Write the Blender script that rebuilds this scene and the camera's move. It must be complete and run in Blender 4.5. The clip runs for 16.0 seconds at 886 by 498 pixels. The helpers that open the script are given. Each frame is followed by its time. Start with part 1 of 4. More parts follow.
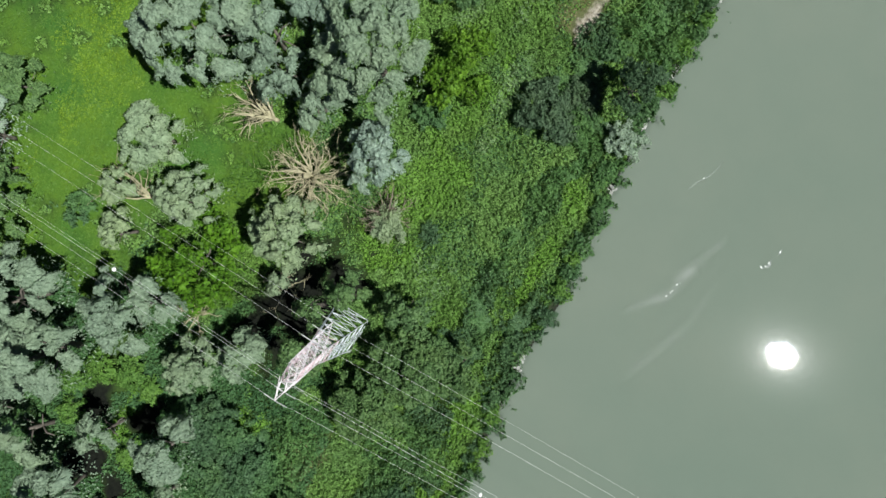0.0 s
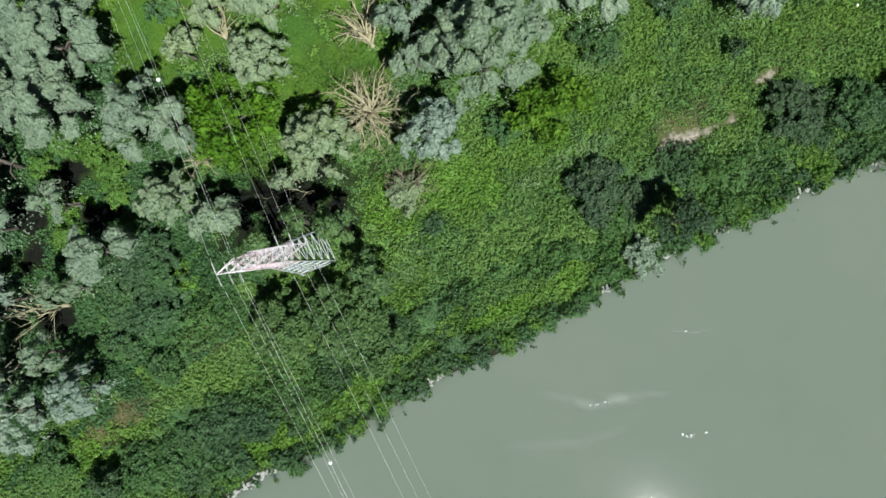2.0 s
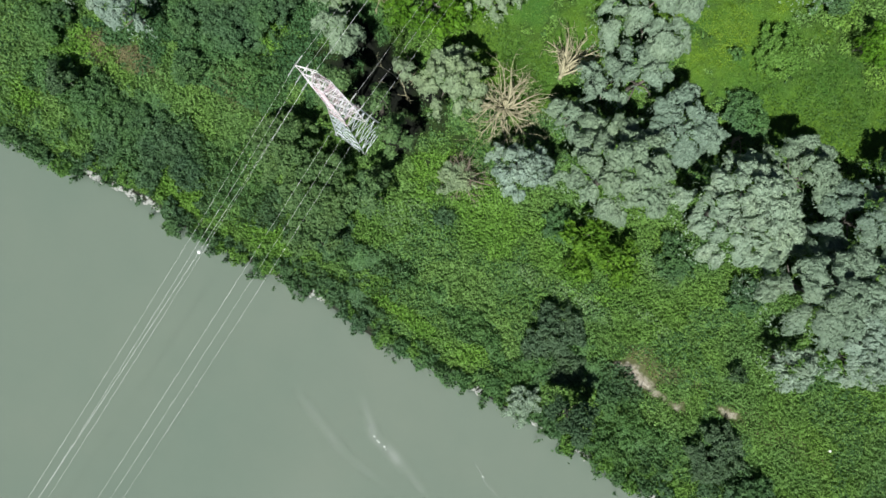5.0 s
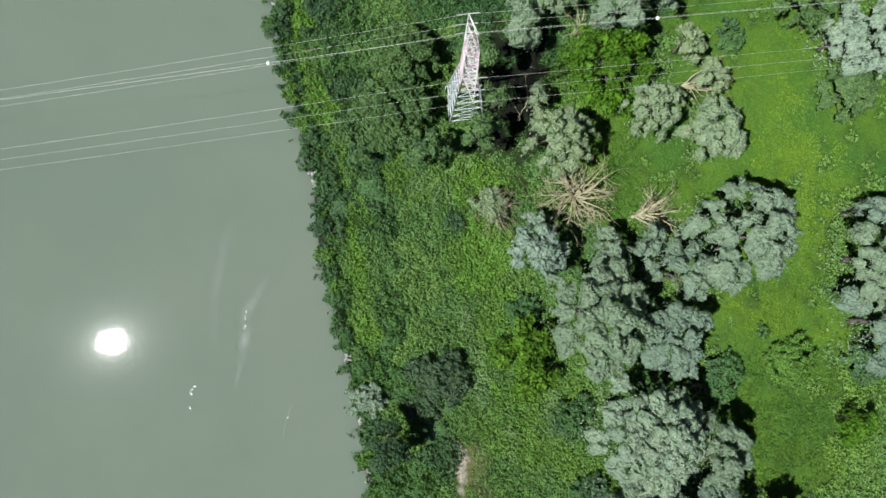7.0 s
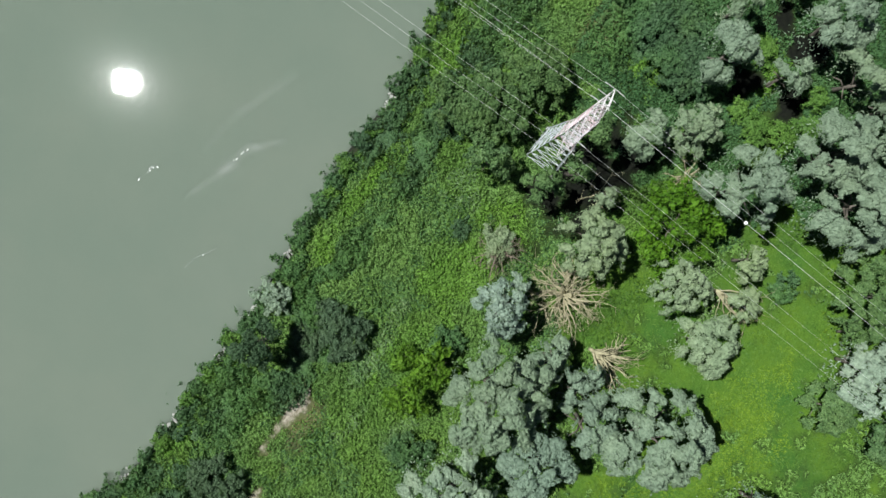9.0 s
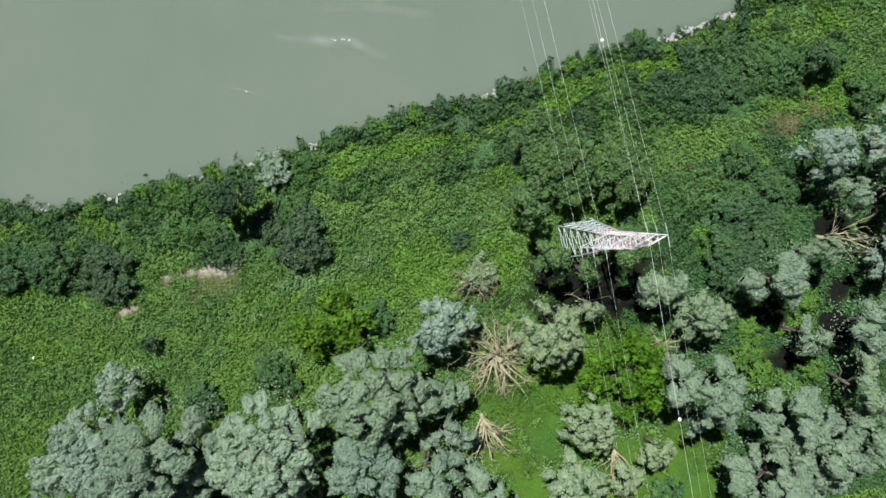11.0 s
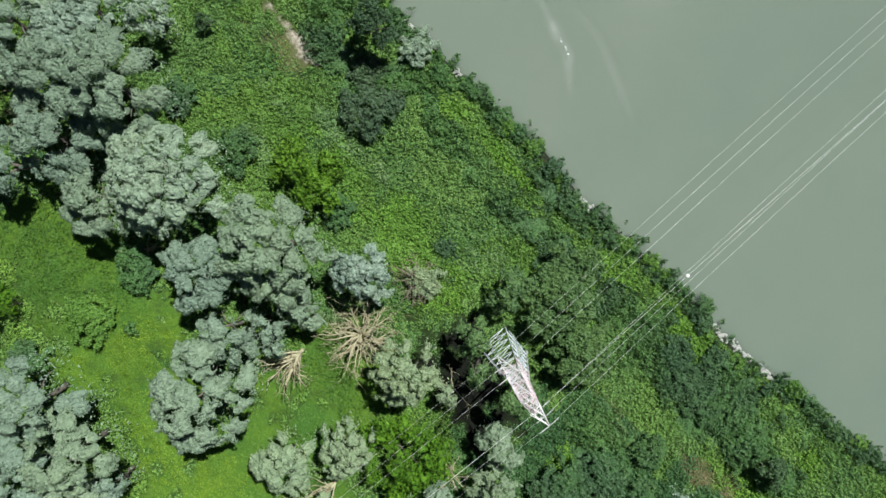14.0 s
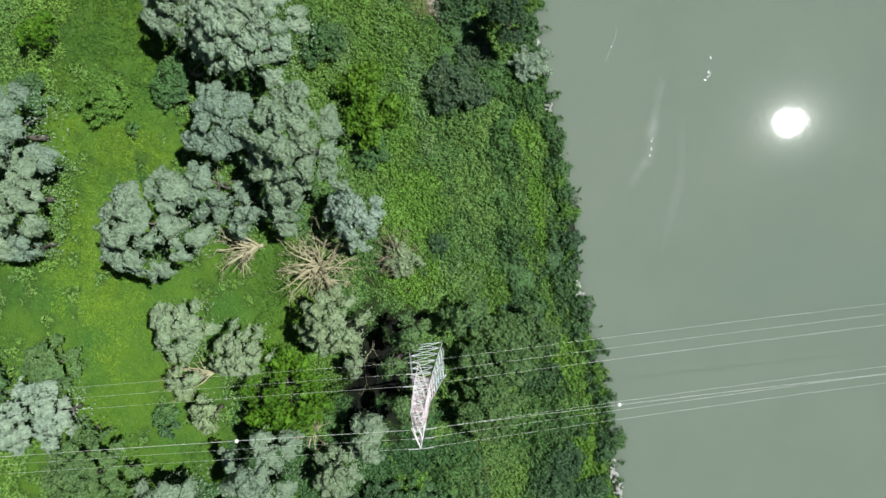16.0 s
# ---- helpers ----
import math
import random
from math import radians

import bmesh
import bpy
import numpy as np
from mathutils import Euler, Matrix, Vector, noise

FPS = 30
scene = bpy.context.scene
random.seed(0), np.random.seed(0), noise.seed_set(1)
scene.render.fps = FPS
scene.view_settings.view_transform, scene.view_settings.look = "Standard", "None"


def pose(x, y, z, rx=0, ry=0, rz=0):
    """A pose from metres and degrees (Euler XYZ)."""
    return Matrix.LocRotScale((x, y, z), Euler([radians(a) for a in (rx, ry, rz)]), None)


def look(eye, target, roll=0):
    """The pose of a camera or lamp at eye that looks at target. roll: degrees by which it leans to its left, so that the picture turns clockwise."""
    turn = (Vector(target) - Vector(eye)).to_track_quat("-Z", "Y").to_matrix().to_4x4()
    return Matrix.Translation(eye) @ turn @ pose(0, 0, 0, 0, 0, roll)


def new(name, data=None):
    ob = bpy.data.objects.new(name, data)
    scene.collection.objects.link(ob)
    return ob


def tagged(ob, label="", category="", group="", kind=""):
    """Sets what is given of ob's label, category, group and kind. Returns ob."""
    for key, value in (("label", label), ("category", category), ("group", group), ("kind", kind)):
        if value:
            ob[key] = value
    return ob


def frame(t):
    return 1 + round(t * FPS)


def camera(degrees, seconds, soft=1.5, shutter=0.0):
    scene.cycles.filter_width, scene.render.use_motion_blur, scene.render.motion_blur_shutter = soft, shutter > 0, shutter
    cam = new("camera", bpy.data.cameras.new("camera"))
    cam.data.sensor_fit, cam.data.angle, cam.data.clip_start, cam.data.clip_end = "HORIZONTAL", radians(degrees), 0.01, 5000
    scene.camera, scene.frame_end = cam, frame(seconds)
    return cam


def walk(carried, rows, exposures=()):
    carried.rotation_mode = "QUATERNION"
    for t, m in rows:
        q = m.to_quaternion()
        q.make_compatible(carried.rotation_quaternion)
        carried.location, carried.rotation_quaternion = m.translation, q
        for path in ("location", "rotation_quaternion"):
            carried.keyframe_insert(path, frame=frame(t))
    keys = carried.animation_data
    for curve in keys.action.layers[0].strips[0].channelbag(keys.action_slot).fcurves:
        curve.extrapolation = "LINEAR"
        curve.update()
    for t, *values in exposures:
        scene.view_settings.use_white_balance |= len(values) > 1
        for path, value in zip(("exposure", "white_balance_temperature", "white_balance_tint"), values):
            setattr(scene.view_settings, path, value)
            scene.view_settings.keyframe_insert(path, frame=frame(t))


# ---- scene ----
cam = camera(65.99, 16.0)
walk(cam, [
    (0.00, pose(-0.55, -0.65, 113.71, -1.09, 0.33, -57.92)),
    (0.50, pose(-0.46, -0.54, 113.73, -1.18, 0.34, -51.77)),
    (1.00, pose(-0.40, -0.43, 114.17, -1.25, 0.34, -44.38)),
    (1.50, pose(-0.32, -0.46, 114.97, -1.25, 0.37, -35.13)),
    (2.00, pose(-0.09, -0.32, 115.67, -1.37, 0.45, -23.50)),
    (2.50, pose(0.00, -0.18, 116.56, -1.51, 0.40, -17.48)),
    (3.00, pose(0.07, -0.05, 117.28, -1.57, 0.42, -9.58)),
    (3.50, pose(0.22, -0.03, 118.11, -1.49, 0.54, 0.06)),
    (3.70, pose(0.30, -0.01, 118.48, -1.51, 0.58, 4.28)),
    (4.05, pose(0.25, -0.03, 118.74, -1.49, 0.54, 11.68)),
    (4.40, pose(0.08, -0.10, 119.13, -1.46, 0.39, 19.85)),
    (4.75, pose(-0.16, -0.19, 119.58, -1.43, 0.20, 28.53)),
    (5.10, pose(-0.40, -0.27, 120.02, -1.41, 0.02, 37.46)),
    (5.45, pose(-0.60, -0.30, 120.38, -1.40, -0.11, 46.39)),
    (5.80, pose(-0.67, -0.26, 120.61, -1.42, -0.14, 55.06)),
    (6.00, pose(-0.59, -0.14, 120.79, -1.44, 0.07, 59.74)),
    (6.50, pose(-0.65, 0.33, 121.49, -1.66, 0.17, 71.97)),
    (7.00, pose(-0.46, 0.42, 121.82, -1.63, 0.33, 83.90)),
    (7.50, pose(-0.53, 0.18, 122.07, -1.68, 0.23, 95.68)),
    (8.00, pose(-0.44, 0.15, 122.01, -1.62, 0.29, 107.60)),
    (8.50, pose(0.02, 0.34, 122.00, -1.33, 0.34, 118.20)),
    (9.00, pose(0.37, 0.69, 122.01, -1.17, 0.41, 128.02)),
    (9.50, pose(0.29, 0.48, 122.05, -1.30, 0.34, 138.27)),
    (10.00, pose(0.23, 0.26, 122.15, -1.25, 0.24, 148.03)),
    (10.20, pose(0.34, 0.25, 122.25, -1.29, 0.29, 152.44)),
    (10.55, pose(0.35, 0.20, 122.25, -1.31, 0.28, 159.50)),
    (10.90, pose(0.39, 0.13, 122.19, -1.36, 0.26, 166.54)),
    (11.25, pose(0.42, 0.04, 122.11, -1.42, 0.24, 173.58)),
    (11.60, pose(0.46, -0.03, 122.03, -1.48, 0.21, -179.37)),
    (11.95, pose(0.49, -0.08, 121.96, -1.53, 0.20, -172.28)),
    (12.30, pose(0.50, -0.09, 121.94, -1.54, 0.19, -165.13)),
    (12.50, pose(0.50, -0.05, 121.98, -1.53, 0.21, -161.06)),
    (13.00, pose(0.48, 0.02, 122.00, -1.49, 0.21, -150.77)),
    (13.50, pose(0.46, 0.32, 122.15, -1.39, 0.10, -140.40)),
    (14.00, pose(0.42, 0.29, 122.07, -1.41, 0.14, -130.23)),
    (14.50, pose(0.36, 0.16, 121.97, -1.48, 0.26, -120.16)),
    (15.00, pose(0.17, 0.02, 121.91, -1.42, 0.40, -110.23)),
    (15.50, pose(0.43, -0.04, 122.04, -1.58, 0.43, -101.79)),
    (16.00, pose(0.37, 0.00, 122.02, -1.55, 0.45, -95.22)),
], exposures=[(0.0, 0.53), (3.5, 0.59), (6.0, 0.59), (7.5, 0.52), (10.0, 0.56), (12.5, 0.66), (14.5, 0.64), (16.0, 0.59)])

# ---- light ----
SUN_AZ, SUN_EL = -77.6, 62.5
to_sun = Vector((math.cos(radians(SUN_EL)) * math.cos(radians(SUN_AZ)),
                 math.cos(radians(SUN_EL)) * math.sin(radians(SUN_AZ)), math.sin(radians(SUN_EL))))
lamp = bpy.data.lights.new("sun", "SUN")
lamp.energy, lamp.angle, lamp.color = 5.0, radians(0.53), (0.98, 0.985, 0.96)
sun = new("sun", lamp)
sun.matrix_world = look(to_sun * 400, (0, 0, 0))

world = bpy.data.worlds.new("sky")
scene.world = world
world.use_nodes = True
wn = world.node_tree
sky = wn.nodes.new("ShaderNodeTexSky")
sky.sky_type, sky.sun_disc = "NISHITA", False
sky.air_density, sky.dust_density = 0.6, 0.3
sky.sun_elevation, sky.sun_rotation = radians(SUN_EL), radians(167.6)
wn.links.new(sky.outputs[0], wn.nodes["Background"].inputs[0])
wn.nodes["Background"].inputs[1].default_value = 0.029


# ---- materials ----
def material(name):
    m = bpy.data.materials.new(name)
    m.use_nodes = True
    nt = m.node_tree
    nt.nodes.clear()
    out = nt.nodes.new("ShaderNodeOutputMaterial")
    return m, nt, out


def node(nt, kind, **inputs):
    n = nt.nodes.new(kind)
    for key, value in inputs.items():
        n.inputs[key].default_value = value
    return n


def ramp(nt, fac, stops):
    n = nt.nodes.new("ShaderNodeValToRGB")
    el = n.color_ramp.elements
    while len(el) < len(stops):
        el.new(0.5)
    for e, (p, c) in zip(el, stops):
        e.position, e.color = p, (*c, 1)
    nt.links.new(fac, n.inputs[0])
    return n.outputs[0]


def noise_at(nt, scale, detail=4.0, rough=0.6, coord="Object"):
    if coord == "World":
        src = nt.nodes.new("ShaderNodeNewGeometry").outputs["Position"]
    else:
        src = nt.nodes.new("ShaderNodeTexCoord").outputs[coord]
    n = nt.nodes.new("ShaderNodeTexNoise")
    n.inputs["Scale"].default_value, n.inputs["Detail"].default_value = scale, detail
    n.inputs["Roughness"].default_value = rough
    nt.links.new(src, n.inputs["Vector"])
    return n.outputs["Fac"]


def mix_col(nt, fac, a, b, blend="MIX"):
    n = nt.nodes.new("ShaderNodeMix")
    n.data_type, n.blend_type = "RGBA", blend
    for slot, v in ((0, fac), (6, a), (7, b)):
        s = n.inputs[slot]
        if isinstance(v, (int, float)):
            s.default_value = v
        elif isinstance(v, tuple):
            s.default_value = (*v, 1)
        else:
            nt.links.new(v, s)
    return n.outputs[2]


def foliage(name, dark, mid, light, patch=0.25, thin=0.25, rough=0.6, tint=None, sway=1.0):
    """Leaves: each leaf its own shade, with a drift of colour over metres."""
    m, nt, out = material(name)
    island = nt.nodes.new("ShaderNodeNewGeometry").outputs["Random Per Island"]
    leaf = ramp(nt, island, ((0.0, dark), (0.5, mid), (1.0, light)))
    drift = noise_at(nt, patch, 3.0, 0.6, "World")
    drift = ramp(nt, drift, ((0.32, (1 - 0.30 * sway, 1 - 0.22 * sway, 1 - 0.22 * sway)), (0.5, (1.0, 1.0, 1.0)), (0.68, (1 + 0.20 * sway, 1 + 0.14 * sway, 1 - 0.02 * sway))))
    col = mix_col(nt, 1.0, leaf, drift, "MULTIPLY")
    own = nt.nodes.new("ShaderNodeObjectInfo").outputs["Random"]
    col = mix_col(nt, 1.0, col, ramp(nt, own, ((0.0, (0.93, 0.96, 1.04)), (0.5, (1.0, 1.0, 1.0)), (1.0, (1.04, 1.04, 0.96)))), "MULTIPLY")
    if tint:
        wide = ramp(nt, noise_at(nt, 0.06, 3.0, 0.6, "World"), ((0.42, (0, 0, 0)), (0.60, (1, 1, 1))))
        col = mix_col(nt, wide, col, mix_col(nt, 1.0, col, tint, "MULTIPLY"))
    bs = node(nt, "ShaderNodeBsdfPrincipled", Roughness=rough)
    bs.inputs["Specular IOR Level"].default_value = 0.25
    nt.links.new(col, bs.inputs["Base Color"])
    tr = nt.nodes.new("ShaderNodeBsdfTranslucent")
    nt.links.new(mix_col(nt, 1.0, col, (1.0, 1.15, 0.55), "MULTIPLY"), tr.inputs["Color"])
    mx = node(nt, "ShaderNodeMixShader", Fac=thin)
    nt.links.new(bs.outputs[0], mx.inputs[1])
    nt.links.new(tr.outputs[0], mx.inputs[2])
    nt.links.new(mx.outputs[0], out.inputs[0])
    return m


M_WILLOW = foliage("willow_leaves", (0.144, 0.209, 0.139), (0.181, 0.254, 0.170), (0.227, 0.307, 0.212), 0.12, 0.08, sway=0.28)
M_SILVER = foliage("silver_willow_leaves", (0.181, 0.254, 0.191), (0.229, 0.310, 0.231), (0.280, 0.365, 0.276), 0.15, 0.06, sway=0.4)
M_PALE = foliage("pale_willow_leaves", (0.167, 0.233, 0.131), (0.202, 0.275, 0.154), (0.246, 0.323, 0.187), 0.18, 0.08, sway=0.4)
M_YELLOW = foliage("yellow_green_leaves", (0.062, 0.158, 0.012), (0.090, 0.212, 0.014), (0.122, 0.262, 0.020), 0.25, 0.2)
M_OLIVE = foliage("olive_green_leaves", (0.072, 0.168, 0.017), (0.107, 0.226, 0.022), (0.145, 0.283, 0.032), 0.25, 0.2)
M_DARK = foliage("dark_green_leaves", (0.058, 0.119, 0.041), (0.090, 0.170, 0.057), (0.136, 0.229, 0.083), 0.25, 0.15, sway=0.6)
M_DEEP = foliage("deep_blue_green_leaves", (0.028, 0.062, 0.028), (0.048, 0.096, 0.042), (0.086, 0.150, 0.070), 0.25, 0.12, sway=0.4)
M_SHRUB = foliage("shrub_leaves", (0.041, 0.089, 0.040), (0.059, 0.122, 0.054), (0.086, 0.162, 0.073), 0.20, 0.12, 0.6, (1.22, 1.32, 0.9), 0.6)
M_BRUSH = foliage("grey_brush_leaves", (0.050, 0.093, 0.043), (0.070, 0.121, 0.056), (0.096, 0.155, 0.077), 0.25, 0.1, 0.6, sway=0.5)
M_BUSH = foliage("light_bush_leaves", (0.066, 0.151, 0.029), (0.099, 0.210, 0.039), (0.143, 0.273, 0.058), 0.3, 0.2, sway=0.5)
M_HERB = foliage("herb_leaves", (0.081, 0.171, 0.029), (0.120, 0.239, 0.043), (0.174, 0.312, 0.065), 0.07, 0.15, 0.6, (1.0, 0.98, 1.45), 0.8)
M_LIMEHERB = foliage("lime_herb_leaves", (0.089, 0.197, 0.026), (0.121, 0.256, 0.036), (0.158, 0.312, 0.053), 0.10, 0.15, 0.6, sway=0.7)
M_PALEHERB = foliage("pale_herb_leaves", (0.095, 0.170, 0.072), (0.150, 0.245, 0.112), (0.220, 0.330, 0.168), 0.10, 0.15, 0.6, sway=0.6)
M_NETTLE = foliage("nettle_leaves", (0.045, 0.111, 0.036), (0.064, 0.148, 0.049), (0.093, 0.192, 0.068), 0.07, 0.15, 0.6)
M_STRAW = foliage("dry_grass_blades", (0.10, 0.095, 0.040), (0.155, 0.140, 0.065), (0.21, 0.185, 0.095), 0.3, 0.1, 0.7)
M_GRASS = foliage("grass_blades", (0.055, 0.129, 0.018), (0.072, 0.155, 0.021), (0.094, 0.183, 0.026), 0.10, 0.15, 0.6)
M_TALL = foliage("tall_grass_blades", (0.034, 0.088, 0.014), (0.052, 0.124, 0.020), (0.078, 0.164, 0.028), 0.2, 0.15, 0.6, sway=0.6)
M_LIME = foliage("lime_grass_blades", (0.094, 0.178, 0.012), (0.119, 0.210, 0.015), (0.148, 0.244, 0.020), 0.10, 0.15, 0.6)


def wood(name, a, b, scale):
    m, nt, out = material(name)
    col = ramp(nt, noise_at(nt, scale, 6.0, 0.7), ((0.3, a), (0.7, b)))
    bs = node(nt, "ShaderNodeBsdfPrincipled", Roughness=0.85)
    nt.links.new(col, bs.inputs["Base Color"])
    bump = node(nt, "ShaderNodeBump", Strength=0.5, Distance=0.03)
    nt.links.new(noise_at(nt, scale * 4, 5.0), bump.inputs["Height"])
    nt.links.new(bump.outputs[0], bs.inputs["Normal"])
    nt.links.new(bs.outputs[0], out.inputs[0])
    return m


M_BARK = wood("bark", (0.06, 0.052, 0.042), (0.15, 0.135, 0.11), 3.0)
M_DEADWOOD = wood("bleached_dead_wood", (0.18, 0.165, 0.090), (0.43, 0.405, 0.262), 1.6)


M_BROWNWOOD = wood("brown_dead_wood", (0.085, 0.070, 0.050), (0.25, 0.215, 0.155), 1.6)


def paint(name, a, b, rough, metal=0.0, scale=2.0):
    m, nt, out = material(name)
    col = ramp(nt, noise_at(nt, scale, 5.0, 0.7), ((0.35, a), (0.65, b)))
    bs = node(nt, "ShaderNodeBsdfPrincipled", Roughness=rough, Metallic=metal)
    nt.links.new(col, bs.inputs["Base Color"])
    nt.links.new(bs.outputs[0], out.inputs[0])
    return m


M_STEEL = paint("galvanised_steel", (0.50, 0.55, 0.59), (0.63, 0.67, 0.70), 0.5, 0.15)
M_WHITE = paint("white_tower_paint", (0.58, 0.55, 0.57), (0.72, 0.69, 0.71), 0.5)
M_RED = paint("faded_red_tower_paint", (0.56, 0.42, 0.46), (0.67, 0.54, 0.57), 0.55)
M_WIRE = paint("aluminium_wire", (0.60, 0.61, 0.60), (0.72, 0.73, 0.72), 0.45, 0.1)
M_BALL = paint("white_marker_paint", (0.82, 0.82, 0.80), (0.90, 0.90, 0.88), 0.4)
M_GLASS = paint("porcelain_insulator", (0.42, 0.43, 0.42), (0.56, 0.57, 0.56), 0.3)
M_STONE = paint("pale_river_stone", (0.17, 0.18, 0.16), (0.38, 0.39, 0.36), 0.9, 0.0, 1.2)
M_FOAM = paint("dried_foam", (0.50, 0.54, 0.50), (0.74, 0.77, 0.74), 0.6, 0.0, 1.0)


# ---- plan ----
BANK_X = (-1200, -300, -90, -72, -60, -47, -33, -20, -12, 0, 10, 20, 30, 45, 60, 70, 80, 110, 300, 1200)
BANK_Y = (-190, -70, -34.5, -30.8, -28.3, -25.6, -25.2, -23.0, -22.0, -22.2, -20.6, -19.7, -18.5, -18.0, -17.5, -18.0, -20.5, -26, -50, -160)


def bank(x):
    return np.interp(x, BANK_X, BANK_Y)


class Wave:
    """Smooth noise over the plan, about -1.5 to 1.5: octaves of interpolated lattice values."""
    def __init__(self, seed, length, octaves=4):
        self.seed, self.length, self.octaves = seed, length, octaves

    def lattice(self, ix, iy, o):
        h = (ix * 374761393 + iy * 668265263 + (self.seed * 31 + o) * 974634777) & 0xFFFFFFFF
        h = ((h ^ (h >> 13)) * 1274126177) & 0xFFFFFFFF
        return ((h ^ (h >> 16)) & 0xFFFF) / 32767.5 - 1

    def __call__(self, x, y):
        x, y = np.asarray(x, float), np.asarray(y, float)
        total, weight, norm = 0.0, 1.0, 0.0
        for o in range(self.octaves):
            c, sn = math.cos(0.9 * o + self.seed), math.sin(0.9 * o + self.seed)
            u, v = (x * c - y * sn) * 2 ** o / self.length * 2, (x * sn + y * c) * 2 ** o / self.length * 2
            iu, iv = np.floor(u).astype(np.int64), np.floor(v).astype(np.int64)
            fu, fv = u - iu, v - iv
            fu, fv = fu * fu * (3 - 2 * fu), fv * fv * (3 - 2 * fv)
            low = self.lattice(iu, iv, o) * (1 - fu) + self.lattice(iu + 1, iv, o) * fu
            high = self.lattice(iu, iv + 1, o) * (1 - fu) + self.lattice(iu + 1, iv + 1, o) * fu
            total = total + weight * (low * (1 - fv) + high * fv)
            norm += weight * weight
            weight *= 0.55
        return total * 2.3 / math.sqrt(norm)


ROLL, PATCH, EDGE = Wave(3, 30), Wave(5, 24), Wave(7, 6)
SMALL, TUFT, HUMP, THICK = Wave(21, 2.4, 3), Wave(22, 0.62, 2), Wave(23, 6.0, 3), Wave(24, 13, 3)


def smooth(a, b, v):
    s = np.clip((v - a) / (b - a), 0, 1)
    return s * s * (3 - 2 * s)


def blob(x, y, cx, cy, rx, ry, turn=0.0, soft=0.25):
    """1 inside a ragged oval, fading to 0 at its edge."""
    return blobs(x, y, ((cx, cy, rx, ry),), soft, turn)


def blobs(x, y, ovals, soft=0.25, turn=0.0):
    """1 inside any of several ragged ovals (middle and half axes), fading to 0 at their edges."""
    c, s = math.cos(radians(turn)), math.sin(radians(turn))
    q = np.full(np.shape(x), 9.0)
    for cx, cy, rx, ry in ovals:
        u, v = ((x - cx) * c + (y - cy) * s) / rx, ((y - cy) * c - (x - cx) * s) / ry
        q = np.minimum(q, u * u + v * v)
    near = q < (1.6 + soft) ** 2
    out = np.zeros(np.shape(x))
    out[near] = 1 - smooth(1 - soft, 1 + soft, np.sqrt(q[near]) + 0.30 * EDGE(x[near], y[near]))
    return out


def sandy(x, y):
    return np.maximum(blob(x, y, 43.0, -1.6, 6.4, 1.2, -2, 0.6), 0.9 * blob(x, y, 58.2, 2.4, 2.4, 0.8, 5, 0.6))


def dry(x, y):
    d = 0.6 * blob(x, y, 43.5, 0.2, 7.5, 2.6, 0, 0.6)
    d = np.maximum(d, 0.5 * blob(x, y, 66, 4.0, 14, 2.0, 6, 0.6))
    d = np.maximum(d, 0.95 * blob(x, y, -62, -7.0, 6.5, 2.4, 8, 0.6))
    return np.maximum(d, 0.5 * blob(x, y, -45, -1.0, 4.6, 3.6, 0, 0.6))


def meadow(x, y):
    """1 on the mown grass inland, 0 in the tall herbs."""
    m = blobs(x, y, ((-18, 62, 19, 19), (8, 58, 14, 8), (24, 58, 9, 12), (-7, 31, 8, 9), (-2, 40, 5, 6), (-34, 51, 6.5, 8.5), (-12, 40, 9, 8), (38, 55, 9, 9), (46, 56, 7, 7)))
    return np.maximum(m, smooth(85, 100, y))


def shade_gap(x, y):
    """1 where deep shade is painted as near-black ground, beside the pylon and under the willows."""
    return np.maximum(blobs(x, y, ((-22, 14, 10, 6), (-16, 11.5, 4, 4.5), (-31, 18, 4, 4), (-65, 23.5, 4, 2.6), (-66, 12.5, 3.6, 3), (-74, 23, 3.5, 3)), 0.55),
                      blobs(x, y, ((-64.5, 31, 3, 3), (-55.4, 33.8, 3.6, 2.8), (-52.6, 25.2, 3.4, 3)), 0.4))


def height(x, y):
    d = y - bank(x)
    land = 0.15 + 1.0 * smooth(0, 5, d) + 0.35 * ROLL(x, y) * smooth(2, 14, d)
    bed = -0.5 * smooth(0, -1.0, d) - 1.8 * smooth(-0.5, -9, d)
    far = 4.5 * smooth(-300, -325, d)
    return np.where(d > 0, land, 0.15 + bed + far)


# ---- mesh building ----
def mesh_of(name, verts, mat):
    """A mesh of quads or triangles: verts (n, k, 3), one face per row."""
    n, k = verts.shape[:2]
    me = bpy.data.meshes.new(name)
    me.vertices.add(n * k)
    me.vertices.foreach_set("co", verts.reshape(-1).astype(np.float32))
    me.loops.add(n * k)
    me.loops.foreach_set("vertex_index", np.arange(n * k, dtype=np.int32))
    me.polygons.add(n)
    me.polygons.foreach_set("loop_start", np.arange(0, n * k, k, dtype=np.int32))
    me.update(calc_edges=True)
    me.materials.append(mat)
    return me


